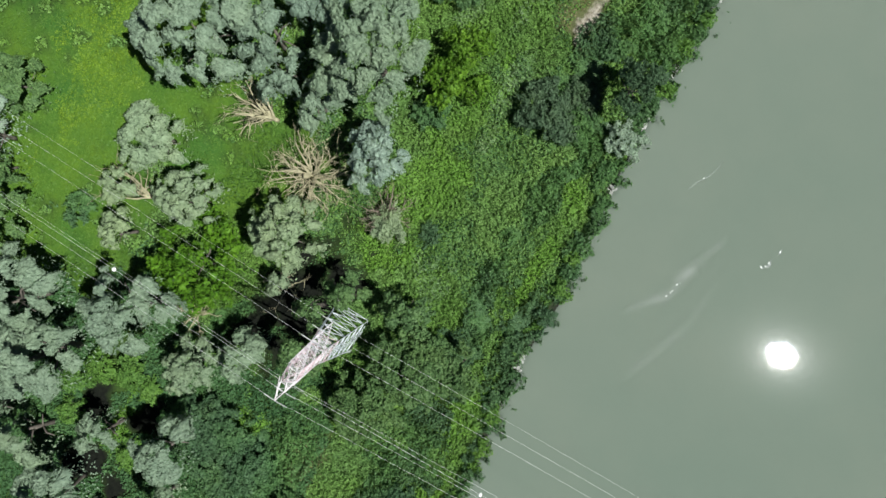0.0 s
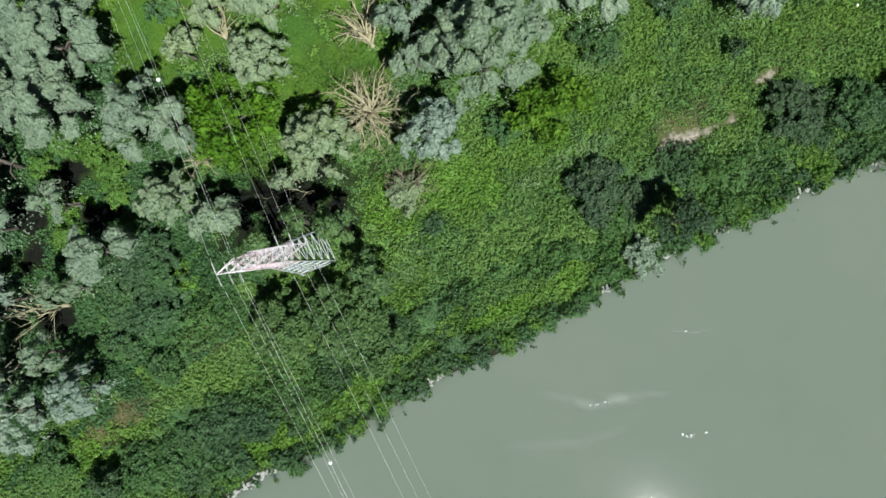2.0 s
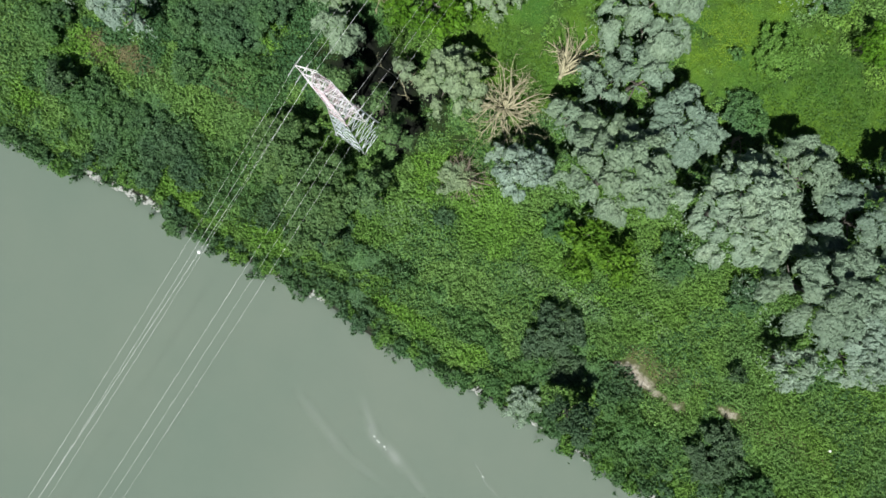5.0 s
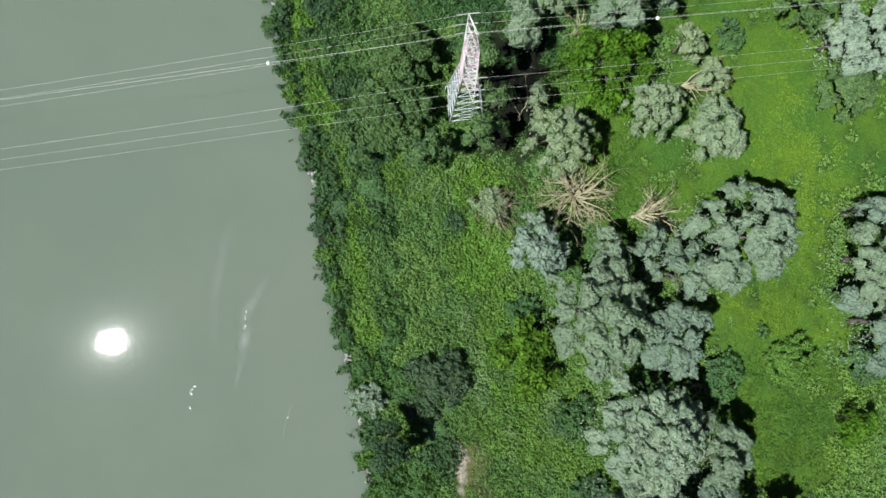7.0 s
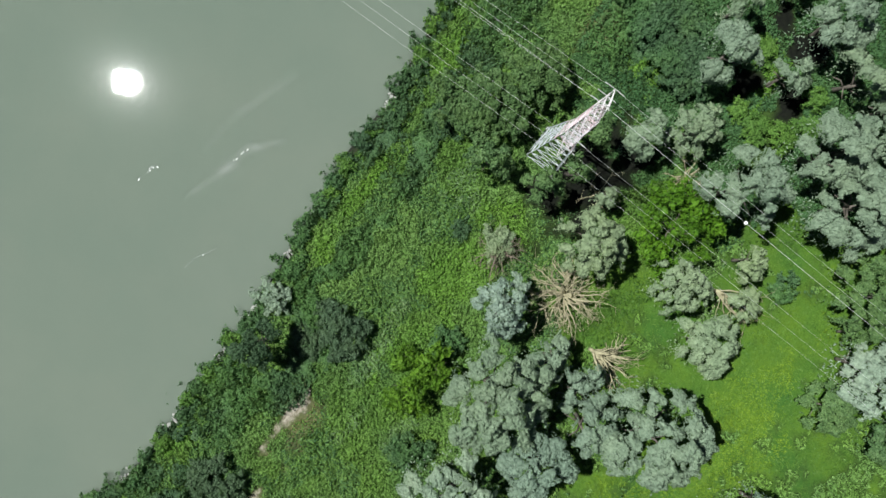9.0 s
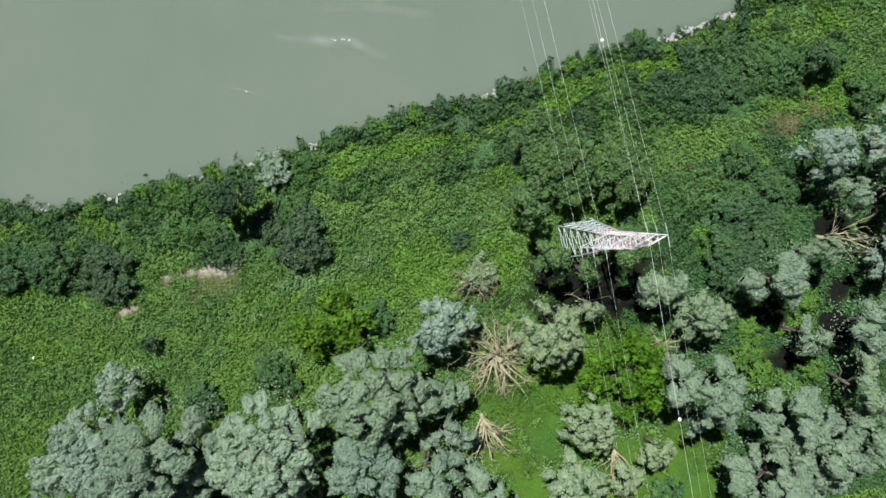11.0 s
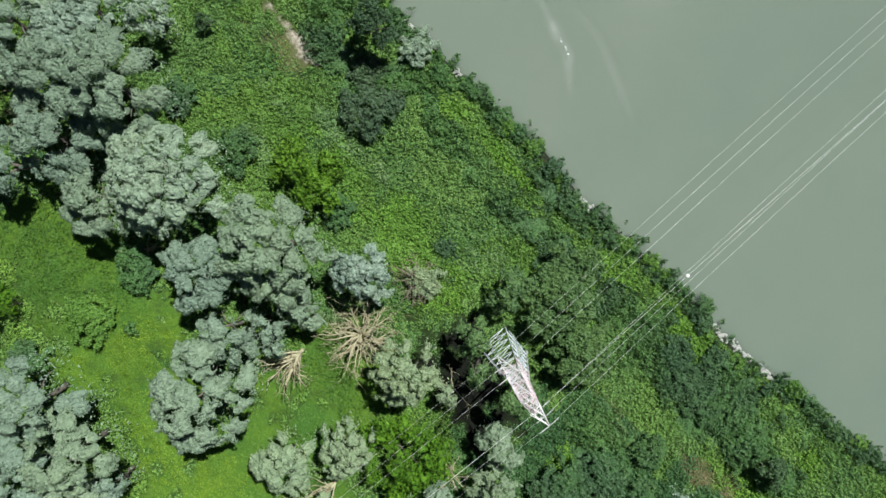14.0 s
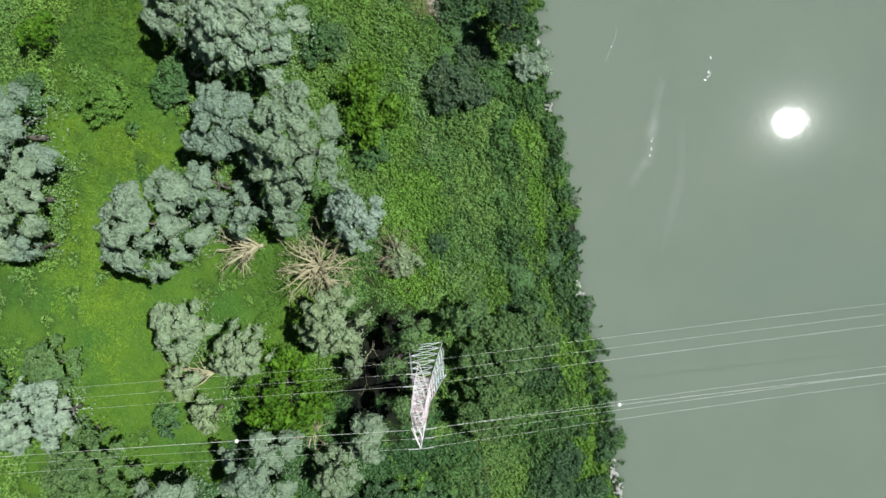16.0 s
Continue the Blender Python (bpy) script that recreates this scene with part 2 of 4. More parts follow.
def leaves(rng, pos, nor, length, width, droop=0.0, sides=4, along=None):
    """Leaves at pos, facing nor: folded diamonds, or with three sides slim wedges."""
    n = len(pos)
    nor = nor / np.linalg.norm(nor, axis=1, keepdims=True)
    side = rng.normal(size=(n, 3))
    if droop:
        side = side * 0.6 + np.array((0, 0, -droop))
    if along is not None:
        side = along + rng.normal(size=(n, 3)) * 0.35
    tip = side - (side * nor).sum(1, keepdims=True) * nor
    tip /= np.linalg.norm(tip, axis=1, keepdims=True) + 1e-9
    wid = np.cross(nor, tip)
    ln = (length * rng.uniform(0.65, 1.35, n))[:, None]
    wd = (width * rng.uniform(0.7, 1.3, n))[:, None]
    q = np.empty((n, sides, 3))
    if sides == 3:
        q[:, 0] = pos - tip * ln * 0.45 + wid * wd * 0.55
        q[:, 1] = pos + tip * ln * 0.6 - nor * ln * 0.08
        q[:, 2] = pos - tip * ln * 0.35 - wid * wd * 0.55
        return q
    q[:, 0] = pos - tip * ln * 0.5
    q[:, 1] = pos + wid * wd * 0.5 - nor * wd * 0.10 + tip * ln * 0.05
    q[:, 2] = pos + tip * ln * 0.5 - nor * ln * 0.06
    q[:, 3] = pos - wid * wd * 0.5 - nor * wd * 0.10 + tip * ln * 0.05
    return q


def outline(rng, amount):
    """A ragged radius round the trunk, as a function of the angle."""
    terms = [(k, amount * rng.uniform(0.4, 1.0) / k ** 0.6, rng.uniform(0, 6.28)) for k in (1, 2, 3, 5, 7)]
    return lambda a: 1 - amount * 0.25 + sum(w * np.sin(k * a + p) for k, w, p in terms)


def unit_rows(v):
    return v / (np.linalg.norm(v, axis=-1, keepdims=True) + 1e-9)


def hash01(ix, iy, seed):
    h = (ix * 374761393 + iy * 668265263 + seed * 974634777) & 0xFFFFFFFF
    h = ((h ^ (h >> 13)) * 1274126177) & 0xFFFFFFFF
    return ((h ^ (h >> 16)) & 0xFFFF) / 65535.0


def puffs(x, y, size, seed, warped=0.16):
    """Irregular rounded lobes about size metres apart: height 0 to 1, the crease's width, a number of each lobe's own, and the lobe's middle."""
    warp, warp2 = Wave(seed + 5, size * 1.3, 2), Wave(seed + 9, size * 1.3, 2)
    su, sv = warped * warp(x, y), warped * warp2(x, y)
    u, v = x / size + su, y / size + sv
    iu, iv = np.floor(u).astype(np.int64), np.floor(v).astype(np.int64)
    d1, d2, own, mx, my = np.full(x.shape, 9.0), np.full(x.shape, 9.0), np.zeros(x.shape), x.copy(), y.copy()
    for du in (-1, 0, 1):
        for dv in (-1, 0, 1):
            ju, jv = iu + du, iv + dv
            cu, cv = ju + 0.10 + 0.80 * hash01(ju, jv, seed), jv + 0.10 + 0.80 * hash01(ju, jv, seed + 1)
            d = np.hypot(cu - u, cv - v)
            near = d < d1
            d2 = np.where(near, d1, np.minimum(d2, d))
            own, mx, my = np.where(near, hash01(ju, jv, seed + 2), own), np.where(near, cu * size, mx), np.where(near, cv * size, my)
            d1 = np.where(near, d, d1)
    return np.sqrt(np.clip(1 - (d1 / 0.74) ** 2, 0, 1)), d2 - d1, own, mx, my


def leaf_crown(rng, r, h, base, lobe, rise=0.5, step=0.35, fine=0.35, density=42, length=0.38, width=0.18, drop=0.55, ragged=0.11, jitter=0.25,
               cleft=1.4, lost=0.07, under=0.35, comb=0.7, tuft=0.55, pit=0.25, sub=0.2, wide=0.30):
    """A crown of rounded lobes that step down to a scalloped rim, each swelling into lesser lobes and tufts, closely covered with leaves.
    lobe: the lobes' size; rise and step: how high they bulge and how unevenly they stand; fine: the same for the tufts;
    cleft: depth of the gaps; lost: the share of lobes that are missing; under: how deep the close inner foliage lies;
    tuft and pit: the tufts' size and the depth of the gaps between them, wide their width; sub: how unevenly the lesser lobes stand."""
    edge, seed = outline(rng, ragged), int(rng.integers(1, 9000))
    lobe, g = min(lobe, 0.6 * r), 0.14
    n = int((1.2 * r + lobe) / g)
    ax = np.arange(-n, n + 1) * g
    x, y = np.meshgrid(ax, ax)
    p1, c1, o1, mx, my = puffs(x, y, lobe, seed)
    p2, c2, o2, _, _ = puffs(x, y, lobe * 0.40, seed + 20, 0.22)
    p3, c3, o3, _, _ = puffs(x, y, tuft, seed + 40, 0.22)
    reach = r * np.maximum(edge(np.arctan2(my, mx)), 0.5)
    fc = np.hypot(mx, my) / reach
    f = np.clip(0.8 * fc + 0.2 * np.hypot(x, y) / reach, 0, 1.1)
    z = base + (h - base) * (1 - drop * f ** 2.0) - rise * lobe
    z += rise * lobe * (0.9 * p1 + 0.26 * p2) + step * lobe * ((o1 - 0.5) * 1.5 + (o2 - 0.5) * sub) + fine * (0.6 * p3 + 0.5 * (o3 - 0.5))
    z -= cleft * (1 - smooth(0.02, 0.20, c1 + 0.10 * (p2 - 0.6))) * smooth(0.3, 0.5, hash01((o1 * 9999).astype(np.int64), seed, 3))
    pits = (1 - smooth(0.0, wide, c3)) * smooth(0.25, 0.45, o3)
    z -= pit * pits
    lone = hash01((o1 * 65535).astype(np.int64), seed, 7)
    z -= 0.38 * (h - base) * (lone < lost)
    z = np.maximum(z, 0.15 + 0.25 * (o3 + p3))
    inside = (fc < max(1.04 - 0.32 * lobe / r, 0.55)) & (p1 + 0.25 * (p2 - 0.7) + 0.12 * (p3 - 0.7) > 0.32) & ((lone >= lost) | (fc < 0.5))
    inside |= (np.hypot(x, y) < 0.45 * r) & (p1 > 0.2)
    gy, gx = np.gradient(z, g)
    slope = np.minimum(np.sqrt(1 + gx * gx + gy * gy), 3.2)
    weight = (slope * inside * (1 - min(0.35 * pit, 0.85) * pits)).reshape(-1)
    count = int(weight.sum() * g * g * density)
    pick = rng.choice(weight.size, count, p=weight / weight.sum())
    px, py, pz = x.reshape(-1)[pick] + rng.uniform(-g, g, count) * 0.5, y.reshape(-1)[pick] + rng.uniform(-g, g, count) * 0.5, z.reshape(-1)[pick]
    kx, ky = np.clip(gx.reshape(-1)[pick], -2.2, 2.2), np.clip(gy.reshape(-1)[pick], -2.2, 2.2)
    pos = np.stack([px, py, pz + rng.uniform(-0.16, 0.10, count)], 1)
    nor = np.stack([-kx, -ky, np.ones(count)], 1)
    nor = unit_rows(nor) + rng.normal(size=(count, 3)) * jitter
    fall = unit_rows(np.stack([-kx + 0.8 * px / r, -ky + 0.8 * py / r, -0.3 - 0 * kx], 1))
    out = [leaves(rng, pos, nor, length, width, 0.0, 3, comb * fall + (1 - comb) * rng.normal(size=(count, 3)))]
    # hanging leaves down the rim
    rim = np.flatnonzero((inside & (f > min(0.5, 0.8 * f[inside].max()))).reshape(-1))
    k = rng.choice(rim, int(14 * r * max(1.0, 0.3 * h)))
    low = rng.uniform(0, 1, len(k))
    pos = np.stack([x.reshape(-1)[k], y.reshape(-1)[k], np.maximum(base * 0.6, 0.1) + low * np.maximum(z.reshape(-1)[k] - base * 0.6, 0.1)], 1)
    nor = np.stack([pos[:, 0] / r, pos[:, 1] / r, 0.5 + 0 * low], 1) + rng.normal(size=pos.shape) * 0.3
    out.append(leaves(rng, pos, nor, length * 1.2, width * 1.3, 0.8, 3))
    # close inner foliage
    st = 3
    xs, ys, zs, ins = x[::st, ::st], y[::st, ::st], z[::st, ::st] - under, inside[::st, ::st]
    v = np.stack([xs, ys, np.maximum(zs, 0.08)], 2)
    v = v + rng.normal(size=v.shape) * 0.05
    ok = ins[:-1, :-1] & ins[1:, 1:] & ins[1:, :-1] & ins[:-1, 1:]
    span = np.max([v[:-1, :-1, 2], v[1:, 1:, 2], v[1:, :-1, 2], v[:-1, 1:, 2]], axis=0) - np.min([v[:-1, :-1, 2], v[1:, 1:, 2], v[1:, :-1, 2], v[:-1, 1:, 2]], axis=0)
    ok &= span < 1.0
    v00, v10, v11, v01 = v[:-1, :-1][ok], v[:-1, 1:][ok], v[1:, 1:][ok], v[1:, :-1][ok]
    out += [np.stack([v00, v10, v11], 1), np.stack([v00, v11, v01], 1)]
    return np.concatenate(out)


def tube(bm, points, radii, sides=6):
    rings = []
    for i, (p, r) in enumerate(zip(points, radii)):
        a, b = points[max(i - 1, 0)], points[min(i + 1, len(points) - 1)]
        d = (Vector(b) - Vector(a)).normalized()
        u = d.orthogonal().normalized()
        v = d.cross(u)
        rings.append([bm.verts.new(Vector(p) + (u * math.cos(t) + v * math.sin(t)) * r)
                      for t in (2 * math.pi * k / sides for k in range(sides))])
    for a, b in zip(rings, rings[1:]):
        for k in range(sides):
            bm.faces.new((a[k], a[(k + 1) % sides], b[(k + 1) % sides], b[k]))
    bm.faces.new(rings[0][::-1])
    bm.faces.new(rings[-1])


def part(name, bm, mat, parent, label="", smooth_shade=True):
    me = bpy.data.meshes.new(name)
    bm.to_mesh(me)
    bm.free()
    me.materials.append(mat)
    if smooth_shade:
        me.polygons.foreach_set("use_smooth", [True] * len(me.polygons))
    ob = new(name, me)
    if parent is not None:
        ob.parent = parent
    if label:
        tagged(ob, label)
    return ob


# ---- ground ----
def grid_axis(fine, reach, step):
    a = list(np.arange(-fine, fine + 0.01, step))
    s, v = step, fine
    far = []
    while v < reach:
        s *= 1.35
        v += s
        far.append(v)
    return np.array([-q for q in reversed(far)] + a + far)


def sheet(name, xs, ys, fz, mat):
    X, Y = np.meshgrid(xs, ys)
    Z = fz(X, Y)
    nx, ny = len(xs), len(ys)
    me = bpy.data.meshes.new(name)
    co = np.stack([X, Y, Z], -1).reshape(-1, 3)
    i = np.arange((ny - 1) * (nx - 1))
    v0 = i // (nx - 1) * nx + i % (nx - 1)
    quads = np.stack([v0, v0 + 1, v0 + nx + 1, v0 + nx], 1)
    me.vertices.add(len(co))
    me.vertices.foreach_set("co", co.reshape(-1).astype(np.float32))
    me.loops.add(quads.size)
    me.loops.foreach_set("vertex_index", quads.reshape(-1).astype(np.int32))
    me.polygons.add(len(quads))
    me.polygons.foreach_set("loop_start", np.arange(0, quads.size, 4, dtype=np.int32))
    me.polygons.foreach_set("use_smooth", [True] * len(quads))
    me.update(calc_edges=True)
    me.materials.append(mat)
    return new(name, me), co


def ground_material():
    m, nt, out = material("riverside_ground")

    def attr(name):
        n = nt.nodes.new("ShaderNodeAttribute")
        n.attribute_name = name
        return n.outputs["Fac"]
    fine = noise_at(nt, 2.2, 6.0, 0.7, "World")
    wide = noise_at(nt, 0.11, 4.0, 0.6, "World")
    herb = ramp(nt, fine, ((0.3, (0.018, 0.036, 0.010)), (0.7, (0.05, 0.095, 0.02))))
    lawn = ramp(nt, fine, ((0.25, (0.044, 0.106, 0.016)), (0.75, (0.074, 0.152, 0.024))))
    lawn = mix_col(nt, 1.0, lawn, ramp(nt, wide, ((0.35, (0.66, 0.80, 0.9)), (0.62, (1.25, 1.12, 0.8)))), "MULTIPLY")
    straw = ramp(nt, fine, ((0.3, (0.090, 0.080, 0.042)), (0.7, (0.165, 0.145, 0.080))))
    sand = ramp(nt, fine, ((0.38, (0.12, 0.105, 0.070)), (0.64, (0.37, 0.345, 0.285))))
    mud = ramp(nt, fine, ((0.3, (0.012, 0.014, 0.010)), (0.7, (0.030, 0.034, 0.024))))
    col = mix_col(nt, attr("lawn"), herb, lawn)
    col = mix_col(nt, attr("straw"), col, straw)
    mul = node(nt, "ShaderNodeMath")
    mul.operation = "MULTIPLY_ADD"
    nt.links.new(noise_at(nt, 0.8, 6.0, 0.75, "World"), mul.inputs[0])
    mul.inputs[1].default_value = 1.3
    nt.links.new(attr("sand"), mul.inputs[2])
    half = node(nt, "ShaderNodeMath")
    half.operation = "MULTIPLY"
    half.inputs[1].default_value = 0.5
    nt.links.new(mul.outputs[0], half.inputs[0])
    bare = ramp(nt, half.outputs[0], ((0.62, (0, 0, 0)), (0.80, (1, 1, 1))))
    col = mix_col(nt, bare, col, sand)
    col = mix_col(nt, attr("mud"), col, mud)
    # near-black colour that paints the trees' deep shade into the ground
    painted_shade = ramp(nt, fine, ((0.3, (0.004, 0.005, 0.004)), (0.7, (0.011, 0.013, 0.009))))
    col = mix_col(nt, attr("painted_shade"), col, painted_shade)
    bs = node(nt, "ShaderNodeBsdfPrincipled", Roughness=0.9)
    bs.inputs["Specular IOR Level"].default_value = 0.08
    nt.links.new(col, bs.inputs["Base Color"])
    bump = node(nt, "ShaderNodeBump", Strength=0.8, Distance=0.25)
    nt.links.new(noise_at(nt, 3.0, 6.0, 0.7, "World"), bump.inputs["Height"])
    nt.links.new(bump.outputs[0], bs.inputs["Normal"])
    nt.links.new(bs.outputs[0], out.inputs[0])
    return m


ground, co = sheet("ground", grid_axis(100, 2400, 0.8), grid_axis(100, 2400, 0.8), height, ground_material())
tagged(ground, "riverside ground of grass, herbs and bare sand", "ground", kind="structure")
gx, gy = co[:, 0], co[:, 1]
# the last mask marks where tree shade is painted into the ground
for key, val in (("lawn", meadow(gx, gy)), ("straw", 0.75 * dry(gx, gy)), ("sand", sandy(gx, gy)), ("mud", 1 - smooth(0.2, 1.6, gy - bank(gx))), ("painted_shade", shade_gap(gx, gy))):
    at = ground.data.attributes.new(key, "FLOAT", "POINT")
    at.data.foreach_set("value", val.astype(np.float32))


def water_material():
    """Turbid water: a calm mirror surface with a share of fine ripples that spread the sun's glint."""
    m, nt, out = material("turbid_river_water")
    wide = noise_at(nt, 0.02, 4.0, 0.6, "World")
    col = ramp(nt, wide, ((0.35, (0.111, 0.144, 0.114)), (0.65, (0.126, 0.154, 0.122))))
    bump = node(nt, "ShaderNodeBump", Strength=0.085, Distance=0.05)
    nt.links.new(noise_at(nt, 1.3, 4.0, 0.6, "World"), bump.inputs["Height"])
    lobes = []
    for rough in (0.015, 0.13):
        bs = node(nt, "ShaderNodeBsdfPrincipled", Roughness=rough, IOR=1.33)
        nt.links.new(col, bs.inputs["Base Color"])
        nt.links.new(bump.outputs[0], bs.inputs["Normal"])
        bs.subsurface_method = "BURLEY"
        bs.inputs["Subsurface Weight"].default_value = 1.0
        bs.inputs["Subsurface Radius"].default_value = (1.0, 1.0, 1.0)
        bs.inputs["Subsurface Scale"].default_value = 2.5
        lobes.append(bs)
    mx = node(nt, "ShaderNodeMixShader", Fac=0.012)
    nt.links.new(lobes[0].outputs[0], mx.inputs[1])
    nt.links.new(lobes[1].outputs[0], mx.inputs[2])
    nt.links.new(mx.outputs[0], out.inputs[0])
    return m


M_WATER = water_material()
river, _ = sheet("river", grid_axis(100, 2400, 25), np.array([-420.0, -300, -200, -100, -60, -30, -10]), lambda x, y: 0 * x, M_WATER)
tagged(river, "wide calm grey-green turbid river reflecting the sun", "river", kind="structure")


# ---- trees ----
SEED = [100]


def next_rng():
    SEED[0] += 1
    return np.random.default_rng(SEED[0])


def stand(name, x, y, label, category, group):
    e = new(name)
    e.location = (x, y, float(height(np.array(x), np.array(y))) - 0.05)
    e.empty_display_size = 0.5
    return tagged(e, label, category, group)


def woody(rng, parent, r, h, base, mat=None):
    """Trunk and limbs that reach into the crown."""
    mat = mat or M_BARK
    bm = bmesh.new()
    top = base + (h - base) * 0.34
    lean = rng.normal(size=2) * 0.05 * h
    tr = 0.022 * h + 0.05
    pts = [(lean[0] * s, lean[1] * s, top * s) for s in (0, 0.15, 0.5, 1.0)]
    tube(bm, pts, (tr * 1.5, tr * 1.05, tr * 0.85, tr * 0.5), 8)
    part("trunk", bm, mat, parent)
    for k in range(5):
        a = 2 * math.pi * (k + rng.uniform(-0.3, 0.3)) / 5
        bm = bmesh.new()
        s = rng.uniform(0.45, 0.95)
        p0 = Vector((lean[0] * s, lean[1] * s, top * s))
        p2 = Vector((math.cos(a) * r * 0.55, math.sin(a) * r * 0.55, min(h * 0.55, top * s + r * rng.uniform(0.15, 0.4))))
        p1 = (p0 + p2) / 2 + Vector((rng.normal() * 0.05 * r, rng.normal() * 0.05 * r, 0.06 * r))
        tube(bm, (p0, p1, p2), (tr * 0.5, tr * 0.35, tr * 0.12), 5)
        part("limb", bm, mat, parent)


def crown(parent, quads, mat, label=""):
    ob = new("crown", mesh_of("crown", quads, mat))
    ob.parent = parent
    if label:
        tagged(ob, label)
    return ob


def willow(x, y, r, h, mat=None, label="large grey-green willow tree with a lumpy rounded crown", lobe=None, lost=0.05):
    rng = next_rng()
    t = stand("willow_tree", x, y, label, "tree", "riverside willows")
    h, r = 1.22 * h, 1.05 * r
    woody(rng, t, r, h, 0.22 * h)
    crown(t, leaf_crown(rng, r, h, 0.14 * h, lobe or 1.9 + 0.14 * r, 0.55, 0.24, 0.36, 64, 0.42, 0.145, jitter=0.16, cleft=1.1, lost=lost, comb=0.85), mat or M_WILLOW)
    return t


def silver(x, y, r, h):
    return willow(x, y, r, h, M_SILVER, "silvery white-green willow tree with a dense rounded crown", 1.1 + 0.14 * r, 0.0)


def pale(x, y, r, h):
    return willow(x, y, 0.93 * r, h, M_PALE, "pale olive-green willow tree with a loose thinning crown", 1.2 + 0.14 * r, 0.0)


def yellow(x, y, r, h, mat=None):
    rng = next_rng()
    t = stand("yellow_green_tree", x, y, "bright yellow-green broadleaf tree with layered leafy sprays", "tree", "broadleaf trees")
    woody(rng, t, r, h, 0.15 * h)
    crown(t, leaf_crown(rng, r, h, 0.05 * h, 2.4, 0.35, 0.25, 0.7, 46, 0.55, 0.19, 0.5, jitter=0.16, cleft=0.9, under=0.7, tuft=1.05, pit=2.4, comb=0.9, wide=0.46), mat or M_YELLOW)
    return t


def dark(x, y, r, h, mat=None):
    rng = next_rng()
    t = stand("dark_green_tree", x, y, "dark green broadleaf tree with an uneven leafy crown", "tree", "broadleaf trees")
    woody(rng, t, r, h, 0.15 * h)
    crown(t, leaf_crown(rng, r, h, 0.05 * h, 2.1, 0.4, 0.18, 0.55, 50, 0.34, 0.20, 0.5, jitter=0.28, cleft=0.5, lost=0.0, under=0.4, comb=0.3, tuft=0.7, pit=0.5), mat or M_DARK)
    return t


def shrub(x, y, r, h, mat=None, label="low dark green shrub with a ragged leafy top"):
    rng = next_rng()
    t = stand("shrub", x, y, label, "shrub", "riverside shrubs")
    bm = bmesh.new()
    for k in range(4):
        a = rng.uniform(0, 6.28)
        tube(bm, ((0.1 * math.cos(a), 0.1 * math.sin(a), 0), (0.5 * r * math.cos(a), 0.5 * r * math.sin(a), 0.65 * h)), (0.06, 0.02), 5)
    part("stem", bm, M_BARK, t)
    crown(t, leaf_crown(rng, r, h, 0.0, 0.5 + 0.16 * r, 0.32, 0.25, 0.40, 44, 0.34, 0.18, 0.55, 0.18, 0.35, 0.6, 0.06, 0.4, 0.4), mat or M_SHRUB)
    return t


def bush(x, y, r, h):
    return shrub(x, y, r, h, M_BUSH, "low bright green rounded bush standing in grass")


willow(16.3, 22.4, 9.0, 18.5)
willow(21.4, 35.0, 6.6, 13.4)
willow(5.6, 46.6, 8.3, 17.4)
willow(7.3, 34.6, 4.1, 11.2)
willow(6.4, 27.2, 4.0, 10.9)
willow(11.4, 38.1, 5.2, 12.8)
silver(35.0, 28.8, 9.3, 18.0)
willow(40.6, 40.6, 6.4, 12.0)
willow(52.1, 24.9, 8.7, 18.0)
willow(52.4, 38.6, 6.6, 14.9)
willow(55.1, 48.0, 5.5, 13.3)
silver(58.7, 14.8, 4.1, 10.1)
willow(66.1, 40.1, 4.3, 11.5)
bush(29.3, 58.1, 4.7, 3.8)
shrub(30.2, 45.2, 4.5, 4.4)
yellow(20.0, 13.4, 4.4, 8.5, M_OLIVE)
yellow(25.6, 11.6, 4.6, 7.0, M_OLIVE)
yellow(21.4, 8.0, 3.6, 4.5, M_OLIVE)
silver(3.9, 14.6, 4.9, 12.1)
pale(-13.4, 20.4, 6.0, 13.5)
pale(-20.9, 17.6, 2.5, 7.0)
dark(-67.4, -15.8, 2.8, 7.0, M_DEEP)
pale(-16.6, 36.2, 5.2, 10.3)
pale(-11.3, 45.7, 5.9, 11.2)
shrub(25.2, -3.8, 5.6, 4.2, M_BRUSH, "grey-green brushwood shrub with fine dense twigs")
dark(34.3, -13.2, 4.3, 11.5, M_DEEP)
shrub(28.0, -16.4, 3.6, 3.6, M_SILVER, "pale silvery willow shrub at the water's edge")
dark(54.4, 8.3, 1.8, 4.2, M_DEEP)
shrub(15.9, 12.0, 3.2, 3.3)
shrub(48.1, 21.3, 3.9, 3.9)
shrub(33.9, 20.3, 2.8, 2.9)
willow(12.2, 69.5, 7.4, 16.2)
willow(4.4, 69.9, 3.1, 9.6)
willow(6.8, 76.8, 5.3, 13.0)
willow(58.6, 31.0, 7.8, 16.8)
silver(63.8, 26.7, 6.4, 13.5)
silver(66.9, 21.2, 5.0, 11.6)
shrub(35.8, 18.2, 3.4, 3.5)
yellow(39.5, 65.9, 3.6, 6.8)
willow(23.2, 69.4, 7.3, 16.0)
willow(16.1, 79.4, 7.2, 15.8)
shrub(31.1, 69.7, 3.8, 3.8)
shrub(23.1, 53.3, 1.5, 1.8)
dark(-16.0, 69.4, 5.0, 9.0)
dark(-28.7, 65.6, 3.2, 7.2)
pale(-21.1, 46.8, 3.1, 7.6)
pale(-27.1, 43.1, 3.3, 7.8)
shrub(-28.5, 52.3, 3.0, 3.1)
silver(-63.6, -0.2, 4.7, 11.1)
willow(-66.9, 7.2, 3.3, 9.9)
